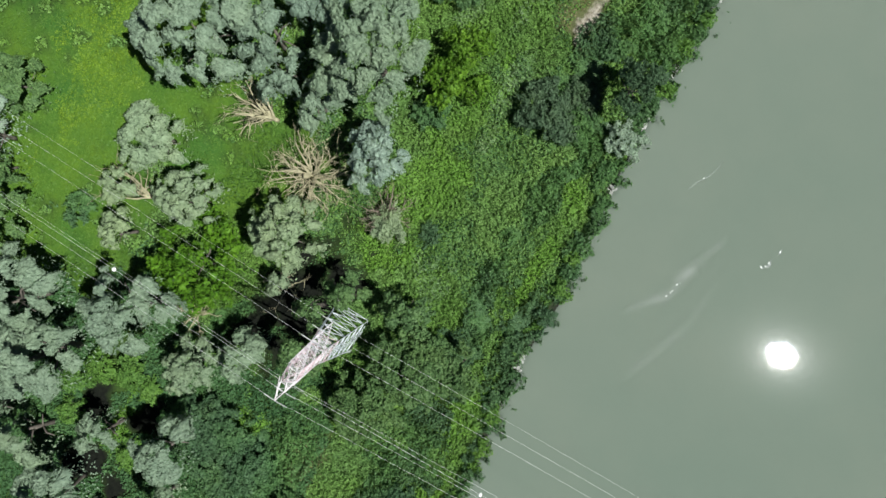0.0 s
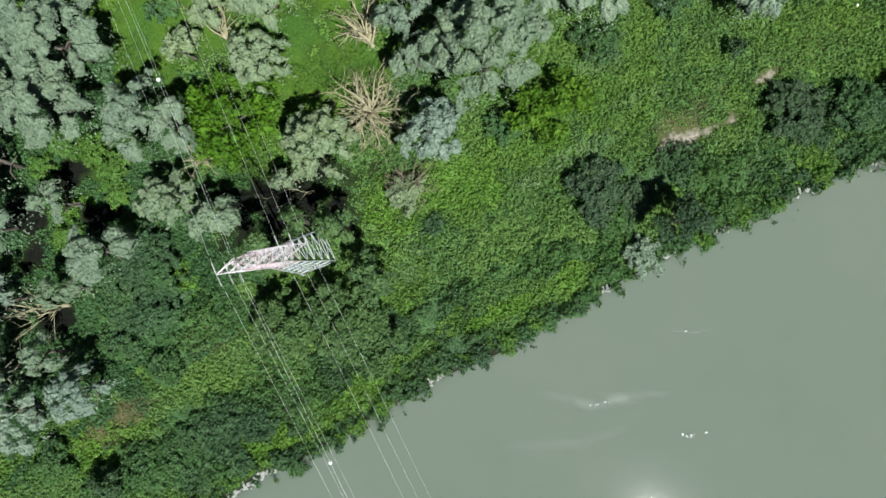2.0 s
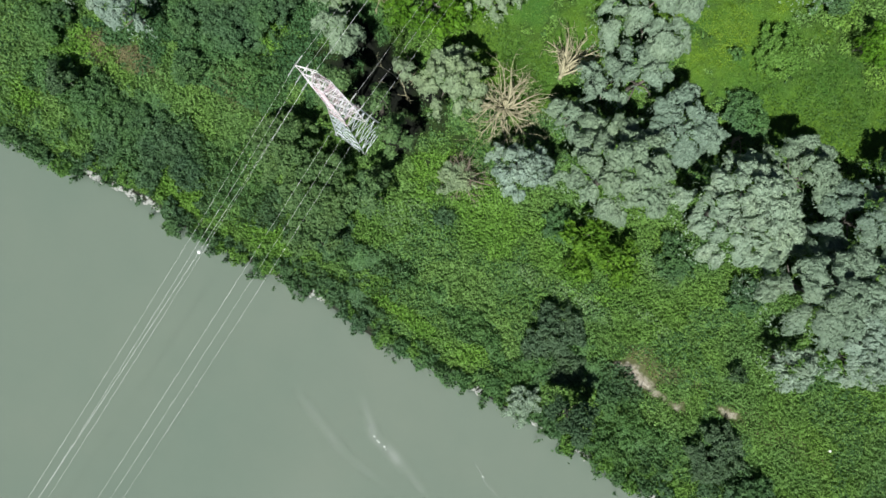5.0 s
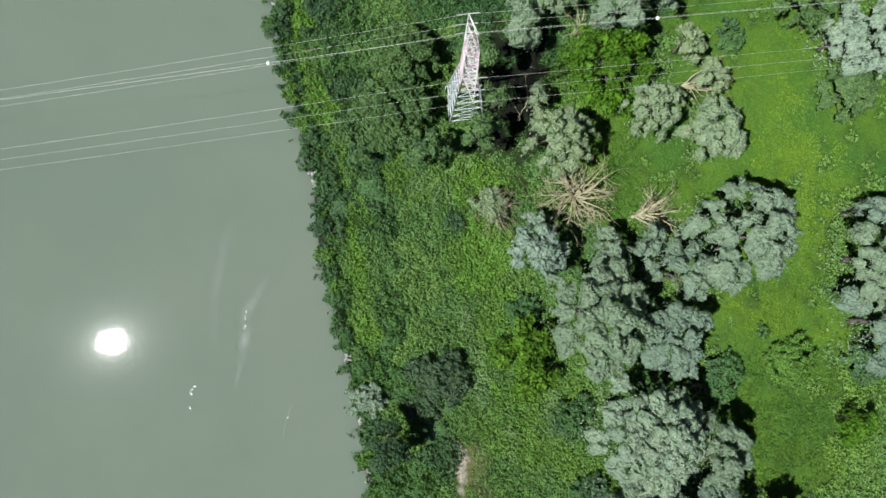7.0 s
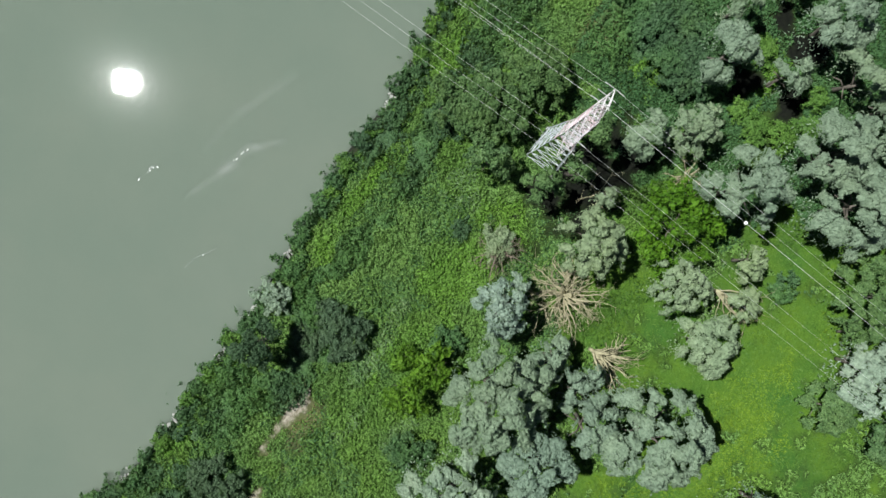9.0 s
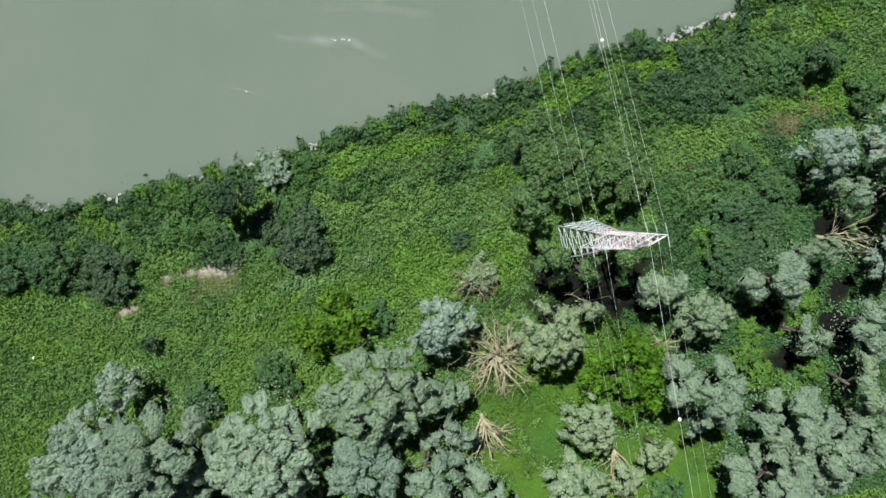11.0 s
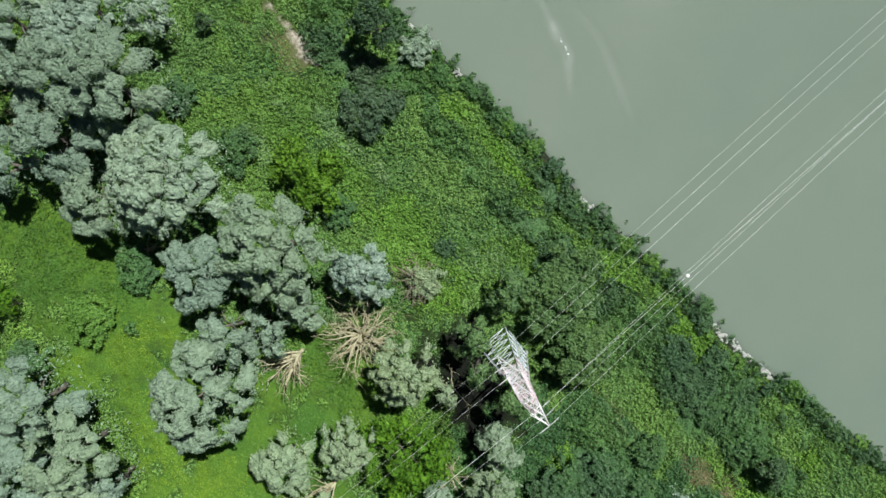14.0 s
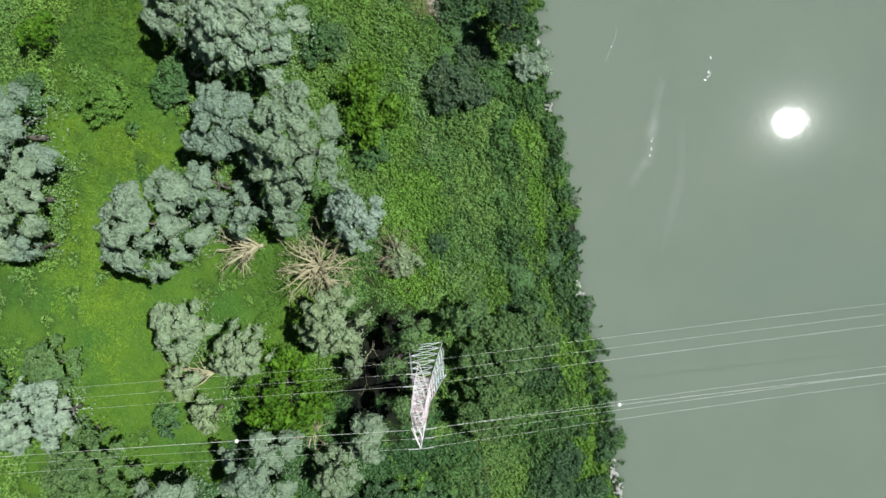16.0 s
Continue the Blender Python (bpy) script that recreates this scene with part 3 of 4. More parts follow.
willow(-73.9, 8.2, 6.1, 14.1)
silver(-69.8, 18.1, 3.9, 12.0)
pale(-59.6, 15.4, 3.3, 10.5)
willow(-51.2, 18.6, 4.7, 13.0)
willow(-66.3, 29.5, 5.6, 13.0)
willow(-54.9, 28.6, 3.6, 10.0)
bush(-58.4, 24.0, 3.2, 3.2)
willow(-48.0, 41.2, 6.0, 15.4)
willow(-52.3, 45.7, 7.1, 15.6)
willow(-43.2, 50.0, 6.8, 15.1)
willow(-47.6, 56.7, 5.0, 12.4)
willow(-34.9, 33.9, 6.9, 15.4)
pale(-38.5, 22.0, 4.8, 9.7)
willow(-33.3, 16.5, 3.8, 10.7)
yellow(-24.9, 29.6, 8.3, 11.8)
dark(-36.2, 64.7, 8.0, 12.0)
dark(-20.6, -6.8, 7.2, 9.0)
dark(-30.2, -4.6, 6.0, 8.5)
dark(-27.6, 8.2, 3.8, 16.5)
dark(-21.0, 10.6, 2.8, 15.0)
dark(-13.8, -1.6, 3.8, 12.0)
dark(-16.2, 7.8, 3.2, 14.5)
dark(-17.6, -13.5, 4.6, 8.6)
shrub(-46.7, 13.9, 5.6, 5.5)
shrub(-50.5, 6.3, 4.7, 4.6)
shrub(-70.3, -15.9, 3.9, 3.9)
shrub(-63.3, -16.4, 3.7, 3.7)
shrub(-48.4, 18.0, 5.5, 5.4)
shrub(-52.4, 14.4, 4.6, 4.6)
silver(-24.8, 68.5, 3.9, 9.8)
silver(-24.4, 72.4, 6.0, 13.0)
dark(-17.7, 81.2, 4.6, 8.6)
willow(-61.0, 38.0, 5.0, 13.0)
silver(-75.0, 0.5, 5.5, 13.0)
willow(-79.0, 15.0, 6.0, 14.0)
willow(-60.0, 45.0, 6.0, 14.0)
willow(-82.0, 25.0, 6.0, 14.0)
willow(73.0, 33.0, 5.5, 13.0)
willow(73.0, 42.0, 5.0, 12.0)
silver(71.5, 26.0, 4.5, 12.0)
shrub(-75.0, -9.0, 4.0, 4.0)
shrub(60.5, -4.2, 5.5, 4.5, M_BRUSH, "grey-green brushwood shrub with fine dense twigs")
shrub(70.0, -8.0, 5.0, 4.5)
shrub(78.0, -10.0, 5.0, 4.0)
shrub(-55.5, 9.0, 4.2, 3.8)
bush(-52.3, 38.0, 2.8, 3.0)
bush(-48.0, 35.2, 3.2, 3.4)
bush(-46.4, 30.8, 3.2, 3.0)
bush(-47.6, 26.9, 2.4, 2.4)
bush(-57.0, 36.6, 2.6, 2.8)
shrub(-62.0, -15.5, 4.2, 2.6)
shrub(-57.0, -16.8, 4.0, 2.6)
shrub(-52.0, -15.5, 4.2, 2.6)
shrub(-47.2, -15.0, 3.8, 2.4)
shrub(-55.0, -21.5, 3.6, 2.2)
shrub(-49.0, -20.5, 3.8, 2.4)
shrub(-42.0, -16.5, 3.4, 2.2)
shrub(31.0, -7.4, 3.4, 1.8, M_BRUSH, "grey-green brushwood shrub with fine dense twigs")
shrub(40.0, -8.2, 3.0, 2.0)
shrub(26.0, -9.0, 3.2, 2.4)
shrub(-58.0, 4.0, 3.6, 3.2)
shrub(-52.5, -2.5, 3.4, 3.0)

shrub(-3.6, 8.0, 3.4, 4.2, M_PALE, "pale leafy regrowth under a half-dead tree")
shrub(-1.8, 1.8, 2.2, 1.7)


STONE_SPOTS = ((-55.6, 12, 1.6), (-52.0, 5, 1.0), (-48.9, 10, 1.4), (-45.4, 8, 1.3), (-42.4, 6, 1.0), (-20.1, 6, 0.8), (-11.9, 14, 1.4), (20.7, 5, 0.8), (32.6, 14, 1.1), (42.2, 8, 1.4), (57.0, 7, 1.5), (70.5, 5, 1.0))


def bare_edge(x):
    return any(abs(x - sx) < wide + 0.6 for sx, _, wide in STONE_SPOTS)


def bank_growth():
    """Shrubs that stand out of the thicket along the water's edge."""
    rng = np.random.default_rng(11)
    x = -97.0
    while x < 97:
        r = rng.uniform(0.9, 2.3)
        y = float(bank(x)) + rng.uniform(-0.5, 1.0)
        kind = rng.random()
        if bare_edge(x):
            y += 2.0
        shrub(round(x, 2), round(y, 2), r, 0.7 * r + 0.9, M_SHRUB if kind < 0.62 else M_BUSH,
              "dense dark shrub overhanging the river bank" if kind < 0.62 else "bright green bush on the river bank")
        x += r * rng.uniform(0.8, 2.2)


bank_growth()


# ---- dead trees ----
def dead_limb(rng, parent, start, way, length, thick, bend, twigs, mat):
    bm = bmesh.new()

    def grow(p, d, ln, th, level):
        n = 5 if level == 0 else 4
        pts, rad = [p.copy()], [th]
        for i in range(n):
            d = (d + Vector(rng.normal(size=3)) * 0.22 + Vector((0, 0, bend * (0.5 if level == 0 else 0.25)))).normalized()
            p = p + d * (ln / n)
            p.z = max(p.z, 0.25)
            pts.append(p.copy())
            rad.append(th * (1 - 0.78 * (i + 1) / n))
        tube(bm, pts, rad, 5 if level == 0 else 4)
        if level < 2:
            for _ in range(twigs if level == 0 else 2):
                i = int(rng.integers(1, n + 1))
                side = Vector(rng.normal(size=3))
                side.z *= 0.5
                grow(pts[i].copy(), (d + side.normalized() * 0.85).normalized(), ln * rng.uniform(0.3, 0.55), rad[i] * 0.75 + 0.012, level + 1)
    grow(Vector(start), Vector(way).normalized(), length, thick, 0)
    part("limb", bm, mat, parent)


def dead_tree(x, y, r, h, limbs, facing=None, spread=180.0, twigs=4, rise=0.45, brush=0, stout=1.0, mat=None, label="bare dead tree with bleached spreading limbs"):
    rng, mat = next_rng(), mat or M_DEADWOOD
    t = stand("dead_tree", x, y, label, "dead tree", "dead trees")
    bm = bmesh.new()
    fork = h * 0.4
    tube(bm, ((0, 0, 0), (0.05, 0, fork * 0.5), (0, 0.05, fork)), (0.5, 0.36, 0.3), 8)
    part("trunk", bm, mat, t)
    for k in range(limbs):
        a = radians((facing if facing is not None else 0) + spread * (2 * (k + 0.5) / limbs - 1)) + rng.normal() * 0.1
        up = rise * rng.uniform(0.5, 1.7)
        dead_limb(rng, t, (0.2 * math.cos(a), 0.2 * math.sin(a), fork * rng.uniform(0.6, 1.0)),
                  (math.cos(a), math.sin(a), up), r * rng.uniform(0.75, 1.1), stout * rng.uniform(0.09, 0.19), -0.10, twigs, mat)
    if brush:
        # fine dry twigs, thickest near the limbs' outer halves
        f, a = np.sqrt(rng.uniform(0.02, 1.0, brush)), rng.uniform(0, 6.2832, brush)
        q = f * r * 0.95 * (1 + 0.12 * np.sin(5 * a + x))
        pos = np.stack([q * np.cos(a), q * np.sin(a), 0.5 + fork * (1.15 - f) + rng.uniform(0, 1.2, brush)], 1)
        out = np.stack([np.cos(a), np.sin(a), 0.1 + 0 * a], 1)
        up = np.array((0, 0, 1.0)) + rng.normal(size=(brush, 3)) * 0.4
        ob = new("dry_brushwood", mesh_of("dry_brushwood", leaves(rng, pos, up, 0.9, 0.055, 0.0, 3, out), mat))
        ob.parent = t
        tagged(ob, kind="stuff")
    return t


dead_tree(-4.0, 23.0, 7.0, 6.5, 30, twigs=6, rise=0.5, brush=500, stout=1.35)
dead_tree(0.7, 33.0, 7.2, 4.0, 24, facing=97, spread=24, stout=1.5, twigs=3, rise=0.2, label="fallen dead tree with bleached limbs fanning over grass")
dead_tree(-2.8, 9.6, 4.4, 6.5, 14, twigs=4, brush=200, mat=M_BROWNWOOD, label="half-dead tree with bare brown branches and few leaves")
dead_tree(-20.6, 43.0, 7.5, 5.0, 10, facing=100, spread=32, twigs=3, rise=0.3, label="leaning dead tree with pale limbs among thin foliage")
dead_tree(-63.5, 14.0, 9.5, 6.0, 9, facing=182, spread=26, twigs=3, rise=0.5, label="dead tree with long bare limbs between willows")
dead_tree(61.0, 41.0, 6.0, 7.0, 8, facing=40, spread=30, twigs=3, rise=0.5, label="broken dead willow limbs with bare grey twigs")
dead_tree(-20.9, 16.6, 3.8, 11.0, 7, twigs=3, label="small half-dead tree with bare white branches beside the pylon")
dead_tree(31.6, 41.8, 3.6, 5.0, 6, twigs=3, label="bare grey branches in the shade between willows")
dead_tree(-32.2, 31.2, 3.4, 17.0, 7, twigs=3, rise=0.3, mat=M_BROWNWOOD, label="broken dead trunk with brown bare limbs among willows")
dead_tree(-32.4, 26.8, 4.0, 10.0, 11, twigs=3, label="small dead tree with bare branches under the lines")


# ---- pylon ----
PX, PY = -22.2, 5.8
LEVELS = ((1.5, 3.0), (5.2, 2.66), (9.0, 2.34), (13.2, 2.06), (17.0, 1.80), (20.4, 1.55), (23.4, 1.32), (26.0, 1.12),
          (27.8, 1.04), (29.7, 1.0), (31.6, 0.96), (33.4, 0.92), (35.2, 0.88), (37.0, 0.84), (38.8, 0.80), (40.4, 0.6), (43.6, 0.08))
ARMS = ((27.8, 4.75), (33.4, 4.3), (38.8, 3.9))


def unit_bar():
    bm = bmesh.new()
    # an angle section, one unit long on z, one unit wide
    prof = ((-0.5, -0.5), (0.5, -0.5), (0.5, -0.28), (-0.28, -0.28), (-0.28, 0.5), (-0.5, 0.5))
    lo = [bm.verts.new((a, b, 0)) for a, b in prof]
    hi = [bm.verts.new((a, b, 1)) for a, b in prof]
    for i in range(6):
        bm.faces.new((lo[i], lo[(i + 1) % 6], hi[(i + 1) % 6], hi[i]))
    bm.faces.new(lo[::-1])
    bm.faces.new(hi)
    return bm


BARS = {}


def bar(name, a, b, width, mat, parent):
    key = mat.name
    if key not in BARS:
        bm = unit_bar()
        me = bpy.data.meshes.new("bar")
        bm.to_mesh(me)
        bm.free()
        me.materials.append(mat)
        BARS[key] = me
    a, b = Vector(a), Vector(b)
    ob = new(name, BARS[key])
    ob.parent = parent
    d = b - a
    ob.matrix_local = Matrix.Translation(a) @ d.to_track_quat("Z", "Y").to_matrix().to_4x4() @ Matrix.Diagonal((width, width, d.length, 1))
    return ob


def colour_at(z):
    if z < 19.0:
        return M_STEEL
    return M_RED if int((z - 19.0) / 2.6) % 2 == 0 else M_WHITE


def insulator_disc():
    bm = bmesh.new()
    bmesh.ops.create_cone(bm, cap_ends=True, segments=10, radius1=0.085, radius2=0.03, depth=0.1)
    me = bpy.data.meshes.new("disc")
    bm.to_mesh(me)
    bm.free()
    me.materials.append(M_GLASS)
    return me


DISC = insulator_disc()


def pylon():
    t = new("lattice_pylon")
    t.location = (PX, PY, 1.0)
    tagged(t, "tall steel lattice power pylon, grey below, faded red and white above", "pylon")
    up = -1.0
    corner = ((1, 1), (1, -1), (-1, -1), (-1, 1))
    for cx, cy in corner:
        for (z0, w0), (z1, w1) in zip(LEVELS, LEVELS[1:]):
            bar("leg", (cx * w0, cy * w0, z0 + up), (cx * w1, cy * w1, z1 + up), 0.15 if z0 < 26 else 0.10, colour_at(z0), t)
        bm = bmesh.new()
        bmesh.ops.create_cube(bm, size=1.0, matrix=Matrix.Translation((cx * 3.0, cy * 3.0, 0.15)) @ Matrix.Diagonal((0.8, 0.8, 0.8, 1)))
        bmesh.ops.bevel(bm, geom=bm.edges[:], offset=0.06, segments=1, affect="EDGES")
        part("footing", bm, M_STONE, t, "concrete footing", False)
    for (z0, w0), (z1, w1) in zip(LEVELS[:-1], LEVELS[1:-1]):
        for k in range(4):
            (ax, ay), (bx, by) = corner[k], corner[(k + 1) % 4]
            mat = colour_at(z0)
            th = 0.07 if z0 < 26 else 0.052
            bar("brace", (ax * w0, ay * w0, z0 + up), (bx * w1, by * w1, z1 + up), th, mat, t)
            bar("brace", (bx * w0, by * w0, z0 + up), (ax * w1, ay * w1, z1 + up), th, mat, t)
            bar("strut", (ax * w1, ay * w1, z1 + up), (bx * w1, by * w1, z1 + up), th, mat, t)
            if z0 < 2:
                bar("strut", (ax * w0, ay * w0, z0 + 0.5 + up), (bx * w0, by * w0, z0 + 0.5 + up), th, mat, t)
    for z, reach in ARMS:
        w = float(np.interp(z, [a for a, _ in LEVELS], [b for _, b in LEVELS]))
        for s in (1, -1):
            tip = Vector((s * reach, 0, z + up))
            mat = M_WHITE
            low = [Vector((s * w, c * w, z + up)) for c in (1, -1)]
            high = [Vector((s * w, c * w, z + 1.5 + up)) for c in (1, -1)]
            for p in low:
                bar("crossarm", p, tip, 0.085, mat, t)
            for p in high:
                bar("crossarm", p, tip, 0.065, mat, t)
            for f in (0.3, 0.55, 0.78):
                a, b = low[0].lerp(tip, f), low[1].lerp(tip, f)
                bar("arm_brace", a, b, 0.05, mat, t)
                bar("arm_brace", a, low[1].lerp(tip, f - 0.22), 0.05, mat, t)
                bar("arm_brace", a, high[0].lerp(tip, f), 0.05, mat, t)
                bar("arm_brace", b, high[1].lerp(tip, f), 0.05, mat, t)
            # tension insulators on both sides of the tip
            for c in (1, -1):
                bm = bmesh.new()
                tube(bm, ((s * reach, c * 0.1, z - 0.08 + up), (s * reach, c * 1.5, z - 0.28 + up)), (0.022, 0.022), 6)
                string = part("insulator", bm, M_STEEL, t, "string of porcelain insulator discs on a steel rod")
                for i in range(9):
                    disc = new("disc", DISC)
                    disc.parent = string
                    disc.matrix_local = Matrix.Translation((s * reach, c * (0.25 + 0.14 * i), z - 0.1 - 0.02 * i + up)) @ Matrix.Rotation(radians(90 * c), 4, "X")
    return t


pylon()


# ---- lines ----
def line_z(z0, y, river_span=330.0, land_span=300.0, sag_r=14.0, sag_l=9.0):
    d = PY - y
    span, sag = (river_span, sag_r) if d > 0 else (land_span, sag_l)
    f = min(abs(d) / span, 1)
    return z0 - 4 * sag * f * (1 - f)


def line_x(x0, y):
    return x0 + (0.010 * (PY - y) if y < PY else LAND_DRIFT * (PY - y))


LAND_DRIFT = 0.004


def power_line(x0, z0, radius, label, drift=1.0, sag_r=14.0, sag_l=9.0):
    ys = [PY - d for d in np.linspace(330, 1.4, 60)] + [PY + d for d in np.linspace(1.4, 300, 60)]
    bm = bmesh.new()
    tube(bm, [(x0 + drift * (line_x(x0, y) - x0), y, line_z(z0, y, sag_r=sag_r, sag_l=sag_l)) for y in ys], [radius] * len(ys), 6)
    return tagged(part("power_line", bm, M_WIRE, None), label, "power line", "overhead lines")


for z, reach in ARMS:
    for s in (1, -1):
        power_line(PX + s * reach, z - 0.25, 0.009, "bare aluminium conductor strung from a pylon arm")
power_line(PX - 0.1, 43.6, 0.011, "thin steel earth wire strung from the pylon peak", 0.0, 11.0, 7.5)


def marker_ball(y):
    bm = bmesh.new()
    bmesh.ops.create_uvsphere(bm, u_segments=24, v_segments=14, radius=0.22)
    for v in bm.verts:
        if abs(v.co.z) < 0.04:
            v.co *= 1.06
    ob = part("marker_ball", bm, M_BALL, None)
    ob.location = (PX - 0.1, y, line_z(43.6, y, sag_r=11.0, sag_l=7.5))
    return tagged(ob, "white warning ball on the overhead earth wire", "marker ball", "warning balls")


marker_ball(27.4)
marker_ball(-18.5)


# ---- ground cover ----
def cover(name, seed, density, keep, lift, length, width, jitter, mat, label, category, window):
    rng = np.random.default_rng(seed)
    x0, x1, y0, y1 = window
    n = int((x1 - x0) * (y1 - y0) * density)
    x, y = rng.uniform(x0, x1, n), rng.uniform(y0, y1, n)
    k = rng.random(n) < smooth(0.2, 0.75, keep(x, y))
    x, y = x[k], y[k]
    bump = lift(x, y)
    e = 0.12
    gxx, gyy = (lift(x + e, y) - bump) / e, (lift(x, y + e) - bump) / e
    z = np.maximum(height(x, y), 0.0) + np.maximum(bump, 0.05) * rng.uniform(0.72, 1.08, len(x))
    nor = np.stack([-gxx, -gyy, np.ones(len(x))], 1) + rng.normal(size=(len(x), 3)) * jitter
    turn = 2.2 * HUMP(x * 0.7, y * 0.7)
    q = leaves(rng, np.stack([x, y, z], 1), nor, length, width, 0.0, 3, 0.9 * np.stack([np.cos(turn), np.sin(turn), 0 * turn], 1))
    return tagged(new(name, mesh_of(name, q, mat)), label, category, kind="stuff")


def spots(x):
    return np.max([1 - smooth(0.7 * wide + 0.2, wide + 0.6, np.abs(x - sx)) for sx, _, wide in STONE_SPOTS], axis=0)


BELT = ((-47.9, -14.2, 18.4, 4.1), (-59.7, -18.6, 10.7, 3.9), (-31.4, -14.7, 6.8, 3.9), (-14.8, -12.2, 13.6, 3.5), (-3.2, -10.5, 9.7, 2.1), (-9.0, -18.5, 7.8, 1.4), (12.3, -10.9, 5.3, 2.5), (24.8, -12.6, 4.8, 2.9), (36.3, -5.8, 7.8, 3.5), (47.9, -11.6, 7.3, 4.7), (70.9, -11.5, 6.3, 5.8), (66.0, -5.8, 4.8, 2.9), (-44.8, 2.8, 5.8, 4.8), (-36.2, -12.7, 3.9, 5.8))
LIME = ((-48.8, 34.0, 9, 4.0), (-44.6, 7.8, 3, 5), (-54.3, 28.7, 5, 3.0), (-44.1, -20.7, 10.7, 2.5), (-22.6, -16.8, 6.8, 3.3), (4.6, -16.0, 9.7, 1.7), (16.6, -14.6, 3.1, 2.9), (43.2, -15.9, 4.1, 1.7), (58.5, -15.2, 4.4, 2.3), (-71.3, -10.8, 6.8, 3.9), (-73.5, -22.6, 5.8, 2.5), (6.4, 7.2, 6.8, 4.4), (-58.7, -13.7, 5.8, 1.7), (-26.5, -18.5, 5.8, 1.9), (-9.0, 7.6, 3.9, 4.8), (-30.3, -2.0, 6.8, 2.9), (20.8, 9.6, 8.7, 4.8))

PALE_BED = ((25.8, 3.1, 7.8, 1.7), (19.0, 2.4, 4.8, 1.4), (37.3, 7.7, 4.8, 1.9), (34.4, 15.4, 3.9, 1.9), (-9.0, -2.0, 3.9, 2.9))


def lime_bed(x, y):
    """1 in the sunlit yellow-green growth between the scrub and the water and beside the trees."""
    return blobs(x, y, LIME, 0.5)


def thicket(x, y):
    """1 where dark scrub grows: a ragged fringe over the water and patches further up the slope."""
    d = y - bank(x)
    reach = 1.7 + 0.9 * HUMP(x, y)
    fringe = smooth(-1.5, -0.7, d + 0.9 * HUMP(x * 1.6, y * 1.6) + 0.4 * SMALL(x, y)) * (1 - smooth(reach - 0.6, reach + 0.6, d))
    fringe = fringe * smooth(-1.35, -0.75, HUMP(x * 0.8 + 40, y * 0.8)) * (1 - 0.8 * spots(x) * (1 - smooth(-0.3, 0.5, d + 0.5 * SMALL(x, y))))
    belt = blobs(x, y, BELT, 0.35)
    return np.maximum(fringe, belt)


def herb_lift(x, y):
    return np.maximum(0.50 + 0.16 * SMALL(x, y) + 0.20 * TUFT(x, y), 0.1)


def scrub_lift(x, y):
    return np.maximum(0.9 + 0.55 * HUMP(x, y) + 0.35 * SMALL(x, y) + 0.2 * TUFT(x, y), 0.2)


def herb_here(x, y):
    d = y - bank(x)
    return smooth(0.2, 1.5, d) * (1 - smooth(0.0, 0.4, meadow(x, y))) * (1 - 0.95 * sandy(x, y)) * (1 - 0.5 * dry(x, y)) * (1 - 0.9 * thicket(x, y)) * (1 - 0.85 * shade_gap(x, y))


cover("bank_scrub", 30, 70, thicket, scrub_lift, 0.38, 0.21, 0.45, M_SHRUB,
      "dark green scrub covering the sloping river bank", "scrub", (-95, 95, -38, 9))


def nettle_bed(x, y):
    """1 in the darker nettles downstream of the pylon and in patches elsewhere; in the shade gaps their dark leaves
    deepen the painted shade.
    """
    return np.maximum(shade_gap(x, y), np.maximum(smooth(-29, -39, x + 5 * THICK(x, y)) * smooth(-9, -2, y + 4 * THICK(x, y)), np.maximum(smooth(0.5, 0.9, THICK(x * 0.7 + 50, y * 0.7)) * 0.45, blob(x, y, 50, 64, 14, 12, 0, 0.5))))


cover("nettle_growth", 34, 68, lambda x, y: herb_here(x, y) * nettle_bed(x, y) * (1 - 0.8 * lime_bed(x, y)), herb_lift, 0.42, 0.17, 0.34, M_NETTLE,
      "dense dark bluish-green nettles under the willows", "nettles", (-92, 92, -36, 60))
cover("herb_growth", 37, 80, lambda x, y: herb_here(x, y) * lime_bed(x, y) * 0.65, herb_lift, 0.38, 0.17, 0.36, M_LIMEHERB,
      "lush yellow-green herbs along the river bank", "herbs", (-92, 92, -36, 30))
cover("herb_growth", 38, 40, lambda x, y: herb_here(x, y) * blobs(x, y, PALE_BED, 0.6) * 0.7, herb_lift, 0.5, 0.16, 0.36, M_PALEHERB,
      "pale blue-green flowering nettles in a drift", "herbs", (-20, 60, -10, 25))
cover("herb_growth", 31, 84, lambda x, y: herb_here(x, y) * (1 - nettle_bed(x, y)) * (1 - 0.6 * lime_bed(x, y)), herb_lift, 0.36, 0.155, 0.36, M_HERB,
      "dense tall green nettles and herbs on the bank", "herbs", (-92, 92, -36, 30))
cover("herb_growth", 32, 42, lambda x, y: herb_here(x, y) * (1 - nettle_bed(x, y) * (y < 60)), herb_lift, 0.50, 0.20, 0.32, M_HERB,
      "dense tall green herbs between the trees", "herbs", (-92, 92, 30, 92))
cover("dry_grass", 35, 26, lambda x, y: 0.8 * dry(x, y) * (1 - sandy(x, y)), lambda x, y: 0.22 + 0.1 * SMALL(x, y), 0.5, 0.11, 0.4, M_STRAW,
      "thin dry straw-coloured grass round the bare sand", "dry grass", (-75, 85, -14, 12))


def lime_strip(x, y):
    return np.maximum(blob(x, y, 3, 63, 20, 6.5, 0, 0.6), blob(x, y, 18, 56, 7, 6, 20, 0.6)) * meadow(x, y)


